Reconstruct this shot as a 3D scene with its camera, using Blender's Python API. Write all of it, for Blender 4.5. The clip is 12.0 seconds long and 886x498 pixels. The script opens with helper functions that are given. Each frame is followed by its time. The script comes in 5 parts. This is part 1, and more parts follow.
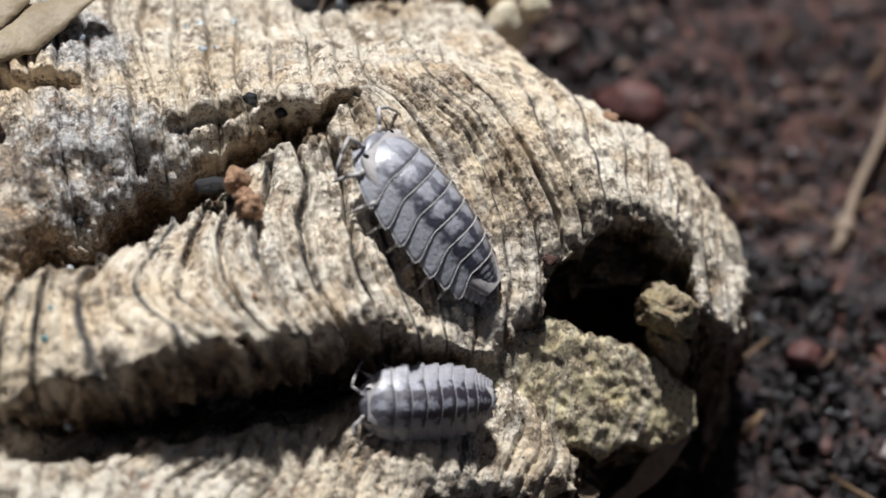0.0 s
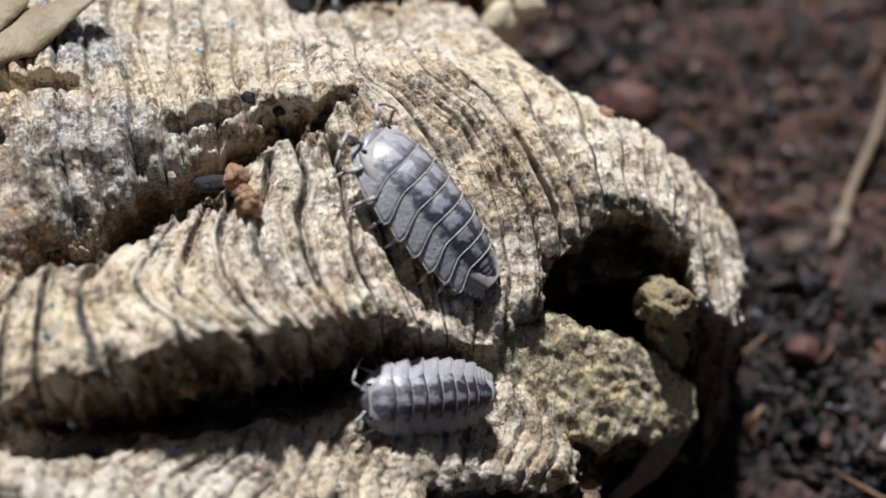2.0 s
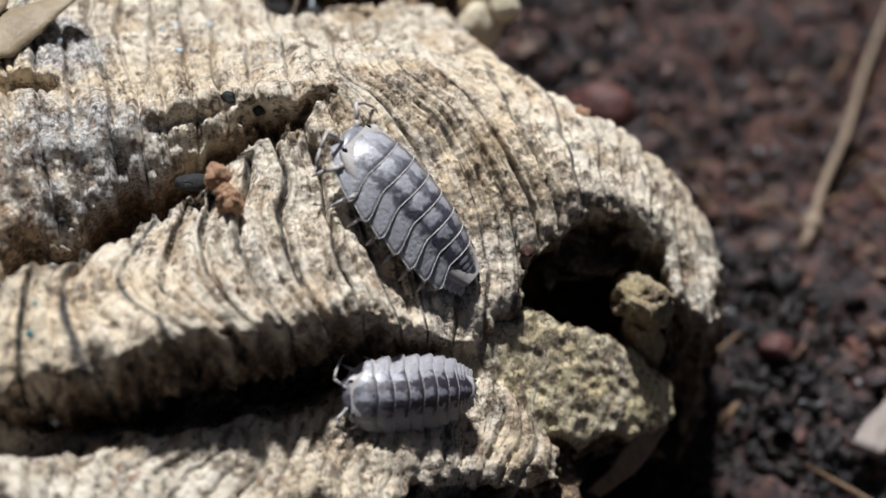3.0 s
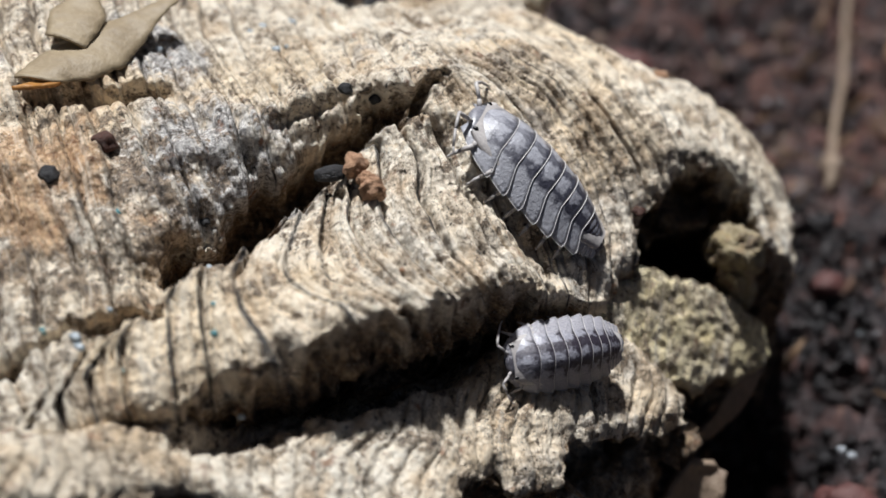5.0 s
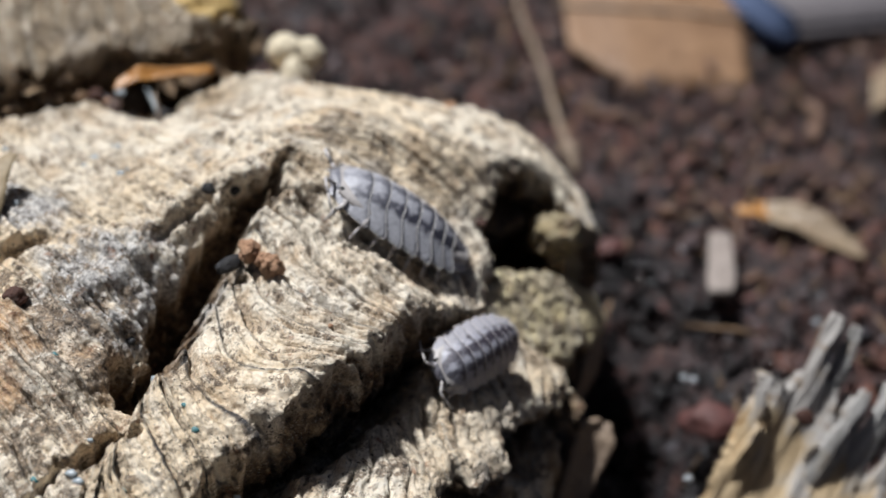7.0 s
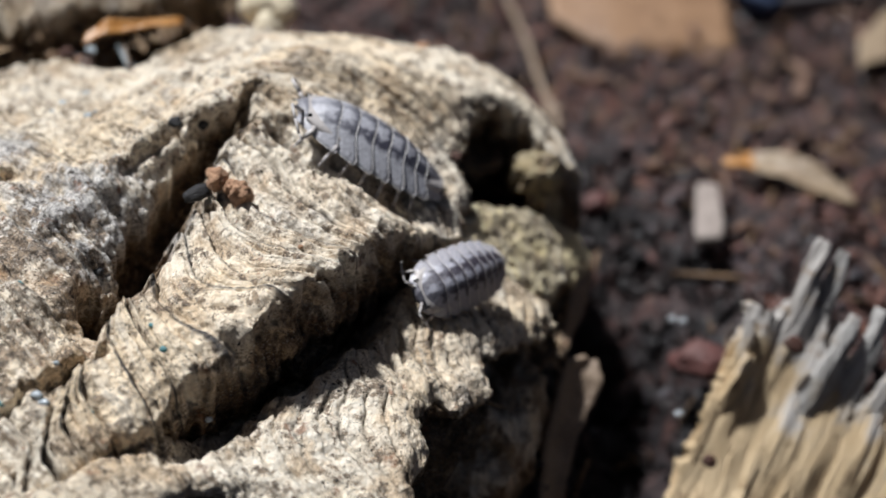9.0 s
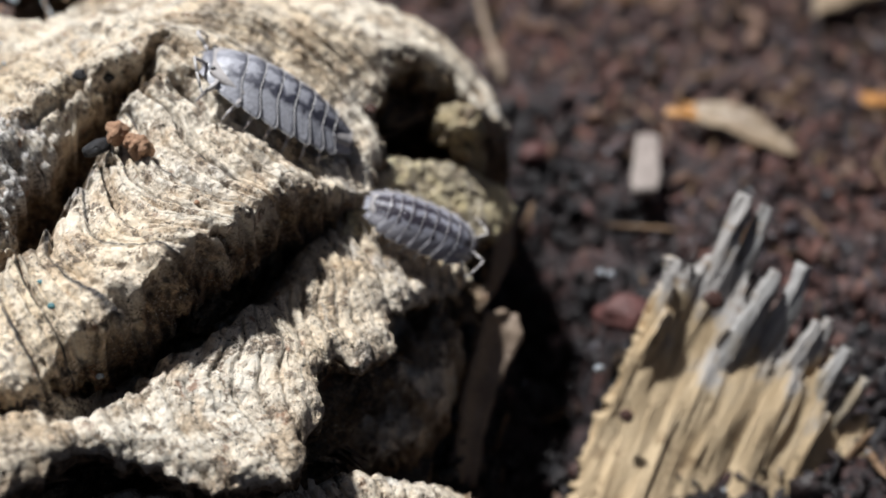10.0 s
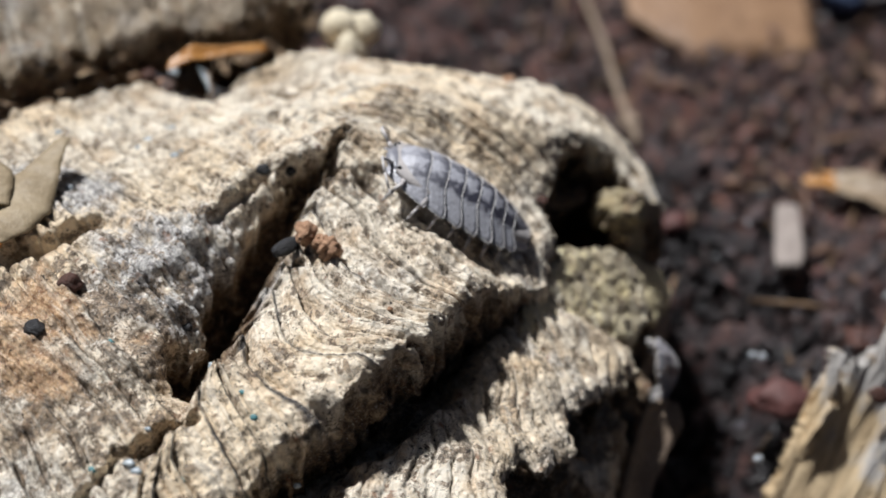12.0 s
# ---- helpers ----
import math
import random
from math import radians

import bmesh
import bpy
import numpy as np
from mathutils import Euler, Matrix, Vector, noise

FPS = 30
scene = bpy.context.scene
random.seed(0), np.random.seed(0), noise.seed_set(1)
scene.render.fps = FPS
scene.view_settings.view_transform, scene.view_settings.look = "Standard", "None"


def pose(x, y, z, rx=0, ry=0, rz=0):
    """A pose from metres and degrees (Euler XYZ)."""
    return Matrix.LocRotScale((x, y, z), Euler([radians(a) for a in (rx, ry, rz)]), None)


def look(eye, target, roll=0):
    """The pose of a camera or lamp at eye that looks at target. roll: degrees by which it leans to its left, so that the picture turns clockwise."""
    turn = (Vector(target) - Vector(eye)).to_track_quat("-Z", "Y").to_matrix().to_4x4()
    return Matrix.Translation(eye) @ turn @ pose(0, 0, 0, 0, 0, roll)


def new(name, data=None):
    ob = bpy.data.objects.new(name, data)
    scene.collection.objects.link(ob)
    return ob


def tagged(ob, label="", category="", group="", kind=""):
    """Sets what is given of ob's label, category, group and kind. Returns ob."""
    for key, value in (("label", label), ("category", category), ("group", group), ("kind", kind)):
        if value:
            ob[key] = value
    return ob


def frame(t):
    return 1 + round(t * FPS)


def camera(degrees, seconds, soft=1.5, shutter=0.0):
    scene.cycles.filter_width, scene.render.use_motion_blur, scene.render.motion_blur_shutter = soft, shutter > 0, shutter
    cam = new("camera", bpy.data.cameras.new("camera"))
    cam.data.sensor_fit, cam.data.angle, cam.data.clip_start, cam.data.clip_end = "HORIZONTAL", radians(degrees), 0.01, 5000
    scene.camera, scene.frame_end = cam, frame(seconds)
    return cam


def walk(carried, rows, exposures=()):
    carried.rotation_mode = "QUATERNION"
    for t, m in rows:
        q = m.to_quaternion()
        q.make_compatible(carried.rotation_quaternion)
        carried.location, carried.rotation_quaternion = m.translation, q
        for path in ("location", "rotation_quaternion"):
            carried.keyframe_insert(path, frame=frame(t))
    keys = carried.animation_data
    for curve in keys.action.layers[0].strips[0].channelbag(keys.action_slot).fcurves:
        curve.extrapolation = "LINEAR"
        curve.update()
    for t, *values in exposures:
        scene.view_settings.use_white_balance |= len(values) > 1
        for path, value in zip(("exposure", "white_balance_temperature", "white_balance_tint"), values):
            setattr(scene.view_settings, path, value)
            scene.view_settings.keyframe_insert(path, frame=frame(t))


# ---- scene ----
cam = camera(33.31, 12.0)
PATH = [
    (0.0, pose(0.01393, -0.05870, 0.07522, 45.789, -13.966, 24.897)),
    (0.5, pose(0.01437, -0.05892, 0.07465, 46.089, -13.865, 24.634)),
    (1.0, pose(0.01433, -0.05905, 0.07464, 46.000, -13.987, 24.544)),
    (1.5, pose(0.01432, -0.05938, 0.07443, 46.417, -13.748, 24.291)),
    (2.0, pose(0.01442, -0.05973, 0.07463, 46.571, -13.485, 24.247)),
    (2.5, pose(0.01482, -0.06016, 0.07476, 46.880, -13.505, 23.896)),
    (2.7, pose(0.01418, -0.06054, 0.07440, 47.142, -14.217, 23.291)),
    (4.3, pose(0.01470, -0.06160, 0.07542, 47.311, -13.371, 22.839)),
    (4.5, pose(0.01217, -0.06472, 0.07367, 48.161, -14.384, 21.690)),
    (4.6, pose(0.01165, -0.06600, 0.07452, 47.246, -14.074, 22.167)),
    (5.0, pose(0.00063, -0.06860, 0.07210, 48.605, -13.420, 15.184)),
    (5.2, pose(-0.00142, -0.07007, 0.07476, 49.845, -11.718, 11.602)),
    (5.5, pose(-0.00254, -0.07114, 0.07845, 50.748, -11.428, 7.067)),
    (6.0, pose(-0.00242, -0.07328, 0.07908, 52.249, -10.342, 0.771)),
    (6.2, pose(-0.00577, -0.07358, 0.07626, 52.448, -10.612, -0.584)),
    (6.5, pose(-0.01401, -0.07455, 0.07431, 52.976, -10.349, -2.693)),
    (7.0, pose(-0.01483, -0.07845, 0.07353, 55.591, -8.696, -6.911)),
    (7.2, pose(-0.01446, -0.07897, 0.07229, 56.313, -8.656, -7.039)),
    (9.0, pose(-0.01190, -0.08175, 0.06679, 57.381, -6.639, -7.756)),
    (9.5, pose(-0.01202, -0.08085, 0.06541, 55.658, -6.693, -7.465)),
    (10.0, pose(-0.00538, -0.08160, 0.06792, 55.064, -6.565, -7.352)),
    (10.5, pose(-0.00247, -0.07987, 0.07075, 54.845, -6.212, -7.130)),
    (11.0, pose(-0.00207, -0.07970, 0.06986, 54.364, -5.800, -6.889)),
    (11.5, pose(-0.00799, -0.07876, 0.07008, 54.245, -5.700, -6.516)),
    (12.0, pose(-0.01459, -0.07628, 0.07269, 54.268, -6.735, -5.515)),
]
walk(cam, PATH, [(0.0, 0.25), (4.5, 0.22), (7.0, 0.22), (9.5, 0.35), (10.5, 0.45), (11.5, 0.46), (12.0, 0.27)])
cam.data.dof.use_dof = True
cam.data.dof.focus_distance = 0.0855
cam.data.dof.aperture_fstop = 28.0

# ---- light ----
SUN_WAY = Vector((-0.38, 0.24, 0.89)).normalized()
world = bpy.data.worlds.new("world")
scene.world = world
world.use_nodes = True
wn = world.node_tree
sky = wn.nodes.new("ShaderNodeTexSky")
sky.sky_type, sky.sun_disc = "NISHITA", False
sky.sun_elevation = math.asin(SUN_WAY.z)
sky.air_density, sky.dust_density, sky.ozone_density = 0.7, 4.0, 0.3
sky.sun_rotation = math.atan2(SUN_WAY.x, SUN_WAY.y)
wn.links.new(sky.outputs[0], wn.nodes["Background"].inputs[0])
wn.nodes["Background"].inputs[1].default_value = 0.019
sun = new("sun", bpy.data.lights.new("sun", "SUN"))
sun.data.energy, sun.data.angle, sun.data.color = 4.8, radians(3.5), (0.985, 0.995, 1.0)
sun.matrix_world = look(SUN_WAY * 0.5, (0, 0, 0))

MM = 0.001


# ---- materials ----
class Nodes:
    """A small writer of node trees; lengths in the textures are millimetres."""

    def __init__(self, name):
        self.mat = bpy.data.materials.new(name)
        self.mat.use_nodes = True
        self.tree = self.mat.node_tree
        self.bsdf = self.tree.nodes["Principled BSDF"]
        co = self.add("ShaderNodeTexCoord")
        mp = self.add("ShaderNodeMapping")
        mp.inputs["Scale"].default_value = (1000, 1000, 1000)
        self.link(co.outputs["Object"], mp.inputs[0])
        self.mm = mp.outputs[0]

    def add(self, kind, **props):
        n = self.tree.nodes.new(kind)
        for k, v in props.items():
            setattr(n, k, v)
        return n

    def link(self, a, b):
        self.tree.links.new(a, b)

    def noise(self, scale, detail=4, rough=0.6, stretch=None, off=0.0, distort=0.0):
        n = self.add("ShaderNodeTexNoise")
        n.inputs["Scale"].default_value = scale
        n.inputs["Detail"].default_value = detail
        n.inputs["Roughness"].default_value = rough
        n.inputs["Distortion"].default_value = distort
        mp = self.add("ShaderNodeMapping")
        mp.inputs["Location"].default_value = (off, off * 1.7, -off)
        mp.inputs["Scale"].default_value = stretch or (1, 1, 1)
        self.link(self.mm, mp.inputs[0])
        self.link(mp.outputs[0], n.inputs["Vector"])
        return n.outputs["Fac"]

    def voronoi(self, scale, feature="F1"):
        n = self.add("ShaderNodeTexVoronoi", feature=feature)
        n.inputs["Scale"].default_value = scale
        self.link(self.mm, n.inputs["Vector"])
        return n.outputs["Distance"]

    def ramp(self, fac, stops):
        n = self.add("ShaderNodeValToRGB")
        while len(n.color_ramp.elements) < len(stops):
            n.color_ramp.elements.new(0.5)
        for e, (p, c) in zip(n.color_ramp.elements, stops):
            e.position = p
            e.color = (*c, 1) if isinstance(c, tuple) else (c, c, c, 1)
        self.link(fac, n.inputs[0])
        return n.outputs[0]

    def mix(self, fac, a, b, blend="MIX"):
        n = self.add("ShaderNodeMix", data_type="RGBA", blend_type=blend)
        for v, s in ((fac, n.inputs["Factor"]), (a, n.inputs[6]), (b, n.inputs[7])):
            if isinstance(v, (int, float)):
                s.default_value = v
            elif isinstance(v, tuple):
                s.default_value = (*v, 1)
            else:
                self.link(v, s)
        return n.outputs[2]

    def math(self, op, a, b=0.0):
        n = self.add("ShaderNodeMath", operation=op)
        for v, s in ((a, n.inputs[0]), (b, n.inputs[1])):
            if isinstance(v, (int, float)):
                s.default_value = v
            else:
                self.link(v, s)
        return n.outputs[0]

    def bump(self, height, dist, strength=1.0, normal=None):
        n = self.add("ShaderNodeBump")
        n.inputs["Distance"].default_value = dist * MM
        n.inputs["Strength"].default_value = strength
        self.link(height, n.inputs["Height"])
        if normal is not None:
            self.link(normal, n.inputs["Normal"])
        return n.outputs[0]

    def done(self, color=None, rough=None, normal=None, **other):
        b = self.bsdf
        for v, key in ((color, "Base Color"), (rough, "Roughness")):
            if v is None:
                continue
            if isinstance(v, (int, float)):
                b.inputs[key].default_value = v
            elif isinstance(v, tuple):
                b.inputs[key].default_value = (*v, 1)
            else:
                self.link(v, b.inputs[key])
        if normal is not None:
            self.link(normal, b.inputs["Normal"])
        for k, v in other.items():
            b.inputs[k.replace("_", " ")].default_value = v
        return self.mat


def bark_material(name="cork_bark", dyed=0.0, dye=(0.46, 0.37, 0.18)):
    """Pale cork; the mesh carries the growth layer of each point as "layer" (x: layer, y: along it)."""
    n = Nodes(name)
    big = n.noise(0.10, 3, 0.5)
    mid = n.noise(0.42, 5, 0.65, off=3)
    fine = n.noise(2.2, 6, 0.75, off=9, distort=0.4)
    grit = n.noise(6.5, 3, 0.75, off=17)
    cream = n.ramp(fine, [(0.27, (0.42, 0.30, 0.18)), (0.37, (0.79, 0.665, 0.505)), (0.56, (0.93, 0.86, 0.745))])
    tint = n.mix(n.ramp(big, [(0.42, 0.0), (0.62, 0.55)]), cream, (0.84, 0.63, 0.38))
    tan = n.ramp(n.noise(0.33, 4, 0.6, off=61), [(0.51, 0.0), (0.61, 0.70)])
    tint = n.mix(tan, tint, n.ramp(fine, [(0.34, (0.23, 0.135, 0.072)), (0.6, (0.72, 0.53, 0.33))]))
    if dyed:
        tint = n.mix(dyed, tint, dye)
    # grey weathering in patches, with a large stain on the upper slab
    dist = n.add("ShaderNodeVectorMath", operation="DISTANCE")
    n.link(n.mm, dist.inputs[0])
    dist.inputs[1].default_value = (-17.0, -2.5, 5)
    stain = n.ramp(n.math("DIVIDE", dist.outputs["Value"], 10.0), [(0.20, 0.24), (0.70, 0.0)])
    # second patch: weathered bump, plus painted darkness for the gap by the skin
    mound_gap = n.add("ShaderNodeVectorMath", operation="DISTANCE")
    n.link(n.mm, mound_gap.inputs[0])
    mound_gap.inputs[1].default_value = (-24.5, 5.5, 1.5)
    stain = n.math("MAXIMUM", stain, n.ramp(n.math("DIVIDE", mound_gap.outputs["Value"], 10.0), [(0.15, 0.26), (0.45, 0.0)]))
    patch = n.ramp(n.math("ADD", n.noise(0.17, 3, 0.55, off=21), stain), [(0.43, 0.0), (0.53, 1.0)])
    weather = n.math("MULTIPLY", n.ramp(n.math("ADD", mid, n.math("MULTIPLY", stain, 0.6)), [(0.42, 0.0), (0.56, 1.0)]), patch)
    grey = n.ramp(fine, [(0.37, (0.020, 0.021, 0.028)), (0.46, (0.24, 0.24, 0.26)), (0.58, (0.74, 0.73, 0.72))])
    umber = n.ramp(fine, [(0.37, (0.040, 0.030, 0.024)), (0.46, (0.30, 0.23, 0.165)), (0.58, (0.74, 0.64, 0.51))])
    grey = n.mix(n.ramp(n.math("ADD", stain, n.math("MULTIPLY", n.math("SUBTRACT", n.noise(0.12, 3, 0.5, off=71), 0.5), 0.5)), [(0.01, 0.0), (0.06, 1.0)]), umber, grey)
    col = n.mix(n.math("MULTIPLY", weather, n.ramp(stain, [(0.02, 0.55), (0.16, 0.88)])), tint, grey)
    # discrete brown and black blotches
    worn = n.add("ShaderNodeVectorMath", operation="DISTANCE")
    n.link(n.mm, worn.inputs[0])
    worn.inputs[1].default_value = (-22.5, -9.0, 6.5)
    worn = n.ramp(n.math("DIVIDE", worn.outputs["Value"], 10.0), [(0.45, 0.085), (1.0, 0.0)])
    thin = n.ramp(n.math("ADD", n.noise(0.75, 7, 0.72, off=44), worn), [(0.54, 0.0), (0.575, 0.9)])
    col = n.mix(thin, col, n.ramp(fine, [(0.38, (0.055, 0.042, 0.036)), (0.50, (0.20, 0.145, 0.10)), (0.64, (0.44, 0.32, 0.21))]))
    spot = n.add("ShaderNodeVectorMath", operation="DISTANCE")
    n.link(n.mm, spot.inputs[0])
    spot.inputs[1].default_value = (-25.5, -7.5, 6)
    orange = n.math("ADD", n.ramp(n.math("DIVIDE", spot.outputs["Value"], 10.0), [(0.25, 0.30), (0.75, 0.0)]), n.noise(0.35, 4, 0.6, off=52))
    col = n.mix(n.ramp(orange, [(0.66, 0.0), (0.80, 0.75)]), col, n.ramp(fine, [(0.35, (0.30, 0.14, 0.06)), (0.60, (0.74, 0.50, 0.29))]))
    # streaks and dark lines that follow the growth layers
    lay = n.add("ShaderNodeAttribute", attribute_name="layer")
    def streaks(across, along, detail, off):
        sq = n.add("ShaderNodeMapping")
        sq.inputs["Scale"].default_value = (across, along, 0.3)
        sq.inputs["Location"].default_value = (off, 2 * off, 0)
        n.link(lay.outputs["Vector"], sq.inputs[0])
        t = n.add("ShaderNodeTexNoise")
        t.inputs["Scale"].default_value, t.inputs["Detail"].default_value = 1.0, detail
        t.inputs["Roughness"].default_value, t.inputs["Distortion"].default_value = 0.65, 0.35
        n.link(sq.outputs[0], t.inputs["Vector"])
        return t.outputs["Fac"]
    band = streaks(2.6, 0.12, 5, 0.0)
    col = n.mix(n.ramp(band, [(0.35, 0.50), (0.41, 0.0)]), col, n.ramp(fine, [(0.35, (0.12, 0.085, 0.06)), (0.60, (0.46, 0.36, 0.255))]))
    col = n.mix(n.ramp(band, [(0.54, 0.0), (0.66, 0.55)]), col, (0.90, 0.83, 0.71))
    hair = streaks(7.0, 0.35, 4, 11.0)
    col = n.mix(n.ramp(hair, [(0.61, 0.0), (0.64, 0.38), (0.70, 0.15)]), col, (0.09, 0.072, 0.058))
    # dark growth rings, broken along their length; they also paint shade into the grooves
    ring = n.add("ShaderNodeSeparateXYZ")
    n.link(lay.outputs["Vector"], ring.inputs[0])
    saw = n.math("ABSOLUTE", n.math("SUBTRACT", n.math("FRACT", n.math("ADD", ring.outputs["X"], n.math("MULTIPLY", fine, 0.10))), 0.5))
    ring_shade = n.math("MULTIPLY", n.ramp(saw, [(0.42, 0.0), (0.472, 1.0)]), n.ramp(n.noise(0.35, 4, 0.65, off=77), [(0.38, 0.25), (0.52, 1.0)]))
    ring_shade = n.math("MULTIPLY", ring_shade, ring.outputs["Z"])
    col = n.mix(ring_shade, col, (0.050, 0.045, 0.046))
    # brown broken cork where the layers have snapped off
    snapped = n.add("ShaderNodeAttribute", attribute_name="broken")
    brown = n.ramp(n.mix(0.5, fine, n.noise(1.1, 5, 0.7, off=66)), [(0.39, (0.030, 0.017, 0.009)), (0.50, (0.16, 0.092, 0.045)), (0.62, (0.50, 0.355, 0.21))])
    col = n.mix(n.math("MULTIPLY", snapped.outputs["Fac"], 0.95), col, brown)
    # black pores, dark grit and flecks
    pores = n.ramp(n.noise(3.2, 3, 0.6, off=14), [(0.33, 1.0), (0.375, 0.0)])
    col = n.mix(n.math("MULTIPLY", pores, n.ramp(mid, [(0.45, 0.08), (0.56, 1.0)])), col, (0.022, 0.018, 0.016))
    speck = n.math("MULTIPLY", n.ramp(grit, [(0.37, 1.0), (0.43, 0.0)]), n.ramp(mid, [(0.50, 0.0), (0.60, 0.95)]))
    col = n.mix(speck, col, (0.085, 0.062, 0.045))
    col = n.mix(n.math("MULTIPLY", n.ramp(grit, [(0.58, 0.0), (0.68, 1.0)]), 0.5), col, (0.92, 0.88, 0.80))
    rust = n.ramp(n.noise(0.6, 4, 0.65, off=31), [(0.62, 0.0), (0.70, 0.75)])
    col = n.mix(rust, col, (0.27, 0.12, 0.06))
    h = n.mix(0.4, n.mix(0.5, fine, grit), n.voronoi(2.6))
    nor = n.bump(h, 0.34, 1.0, n.bump(n.mix(0.5, hair, band), 0.50, 1.0, n.bump(n.noise(10.0, 3, 0.7, off=5), 0.10, 0.9)))
    return n.done(col, n.ramp(fine, [(0.3, 0.6), (0.7, 0.88)]), nor)


def plain(name, colour, colour2, scale, rough=0.7, bump=0.2, stretch=None, metal=0.0, **other):
    n = Nodes(name)
    a = n.noise(scale, 4, 0.6, stretch=stretch)
    b = n.noise(scale * 6, 3, 0.6, off=7, stretch=stretch)
    f = n.mix(0.4, a, b)
    col = n.ramp(f, [(0.32, colour), (0.68, colour2)])
    return n.done(col, rough, n.bump(f, bump), Metallic=metal, **other)


def soil_material(name="soil", tones=()):
    n = Nodes(name)
    rnd = n.add("ShaderNodeNewGeometry").outputs["Random Per Island"]
    tone = n.ramp(n.math("ADD", n.math("MULTIPLY", rnd, 0.62), n.math("MULTIPLY", n.ramp(n.noise(0.16, 4, 0.6, off=8), [(0.3, 0.0), (0.7, 1.0)]), 0.38)), tones)
    fine = n.noise(1.6, 4, 0.6)
    col = n.mix(n.ramp(fine, [(0.35, 0.0), (0.7, 0.75)]), tone, (0.018, 0.014, 0.015))
    return n.done(col, n.ramp(n.noise(0.7, 2, 0.5, off=3), [(0.4, 0.32), (0.6, 0.7)]), n.bump(fine, 0.5))


def earth_material():
    """Moist earth: black and red-brown mottles, blacker near the bark."""
    n = Nodes("moist_earth")
    big, mid, fine = n.noise(0.10, 4, 0.6, off=2), n.noise(0.34, 6, 0.68, off=5, distort=0.5), n.noise(1.5, 5, 0.7, off=11)
    col = n.ramp(mid, [(0.34, (0.006, 0.005, 0.007)), (0.47, (0.026, 0.017, 0.018)), (0.56, (0.12, 0.055, 0.048)), (0.66, (0.24, 0.11, 0.08))])
    col = n.mix(n.ramp(big, [(0.45, 0.0), (0.62, 0.6)]), col, n.ramp(fine, [(0.4, (0.022, 0.022, 0.030)), (0.62, (0.10, 0.085, 0.085))]))
    col = n.mix(n.ramp(fine, [(0.36, 0.85), (0.50, 0.0)]), col, (0.006, 0.005, 0.006))
    sep = n.add("ShaderNodeSeparateXYZ")
    n.link(n.mm, sep.inputs[0])
    # blacker towards low x + y / 2, with a noisy border
    wet = n.math("ADD", n.math("DIVIDE", n.math("SUBTRACT", sep.outputs["X"], n.math("MULTIPLY", sep.outputs["Y"], -0.5)), 60.0), n.math("MULTIPLY", n.math("SUBTRACT", big, 0.5), 0.9))
    col = n.mix(n.ramp(wet, [(0.35, 0.85), (0.75, 0.0)]), col, (0.004, 0.0035, 0.005))
    return n.done(col, n.ramp(mid, [(0.4, 0.35), (0.6, 0.75)]), n.bump(n.mix(0.5, mid, fine), 0.9), Specular_IOR_Level=0.3)


def shell_material(name, dark, pale, flank, gloss, fade, stripes):
    """Mottled plates; the mesh carries "plate": x across the back (-1 to 1), y from front to hind edge, z along the body."""
    n = Nodes(name)
    at = n.add("ShaderNodeAttribute", attribute_name="plate")
    sep = n.add("ShaderNodeSeparateXYZ")
    n.link(at.outputs["Vector"], sep.inputs[0])
    wob = n.math("SUBTRACT", n.noise(1.5, 3, 0.6, off=4), 0.5)
    across = n.math("ADD", n.math("ABSOLUTE", sep.outputs["X"]), n.math("MULTIPLY", wob, 0.42))
    along = n.math("ADD", sep.outputs["Y"], n.math("MULTIPLY", n.math("SUBTRACT", n.noise(1.8, 3, 0.6, off=9), 0.5), 0.9))
    rows = n.ramp(across, stripes)
    rows = n.math("MULTIPLY", rows, n.ramp(along, [(0.10, 0.0), (0.28, 1.0), (0.70, 1.0), (0.90, 0.1)]))
    side = n.ramp(across, [(0.52, 0.0), (0.63, 0.95)])
    side = n.math("MULTIPLY", side, n.ramp(along, [(0.0, 0.55), (0.3, 1.0)]))
    front = n.math("MULTIPLY", n.math("SUBTRACT", 0.42, sep.outputs["Z"]), fade)
    f = n.math("ADD", n.math("ADD", rows, front), n.math("MULTIPLY", n.math("SUBTRACT", n.noise(2.6, 4, 0.7, off=12), 0.5), 0.55))
    col = n.ramp(f, [(0.05, dark), (0.45, tuple((a + b) / 2 for a, b in zip(dark, pale))), (0.85, pale)])
    col = n.mix(side, col, flank)
    fine = n.noise(6.0, 3, 0.6, off=2)
    col = n.mix(n.ramp(fine, [(0.40, 0.0), (0.75, 0.35)]), col, dark)
    rough = n.ramp(n.noise(1.2, 3, 0.6, off=8), [(0.3, gloss), (0.7, gloss + 0.14)])
    nor = n.bump(n.noise(3.0, 4, 0.65, off=6), 0.09)
    return n.done(col, rough, nor, Coat_Weight=0.45, Coat_Roughness=0.30)


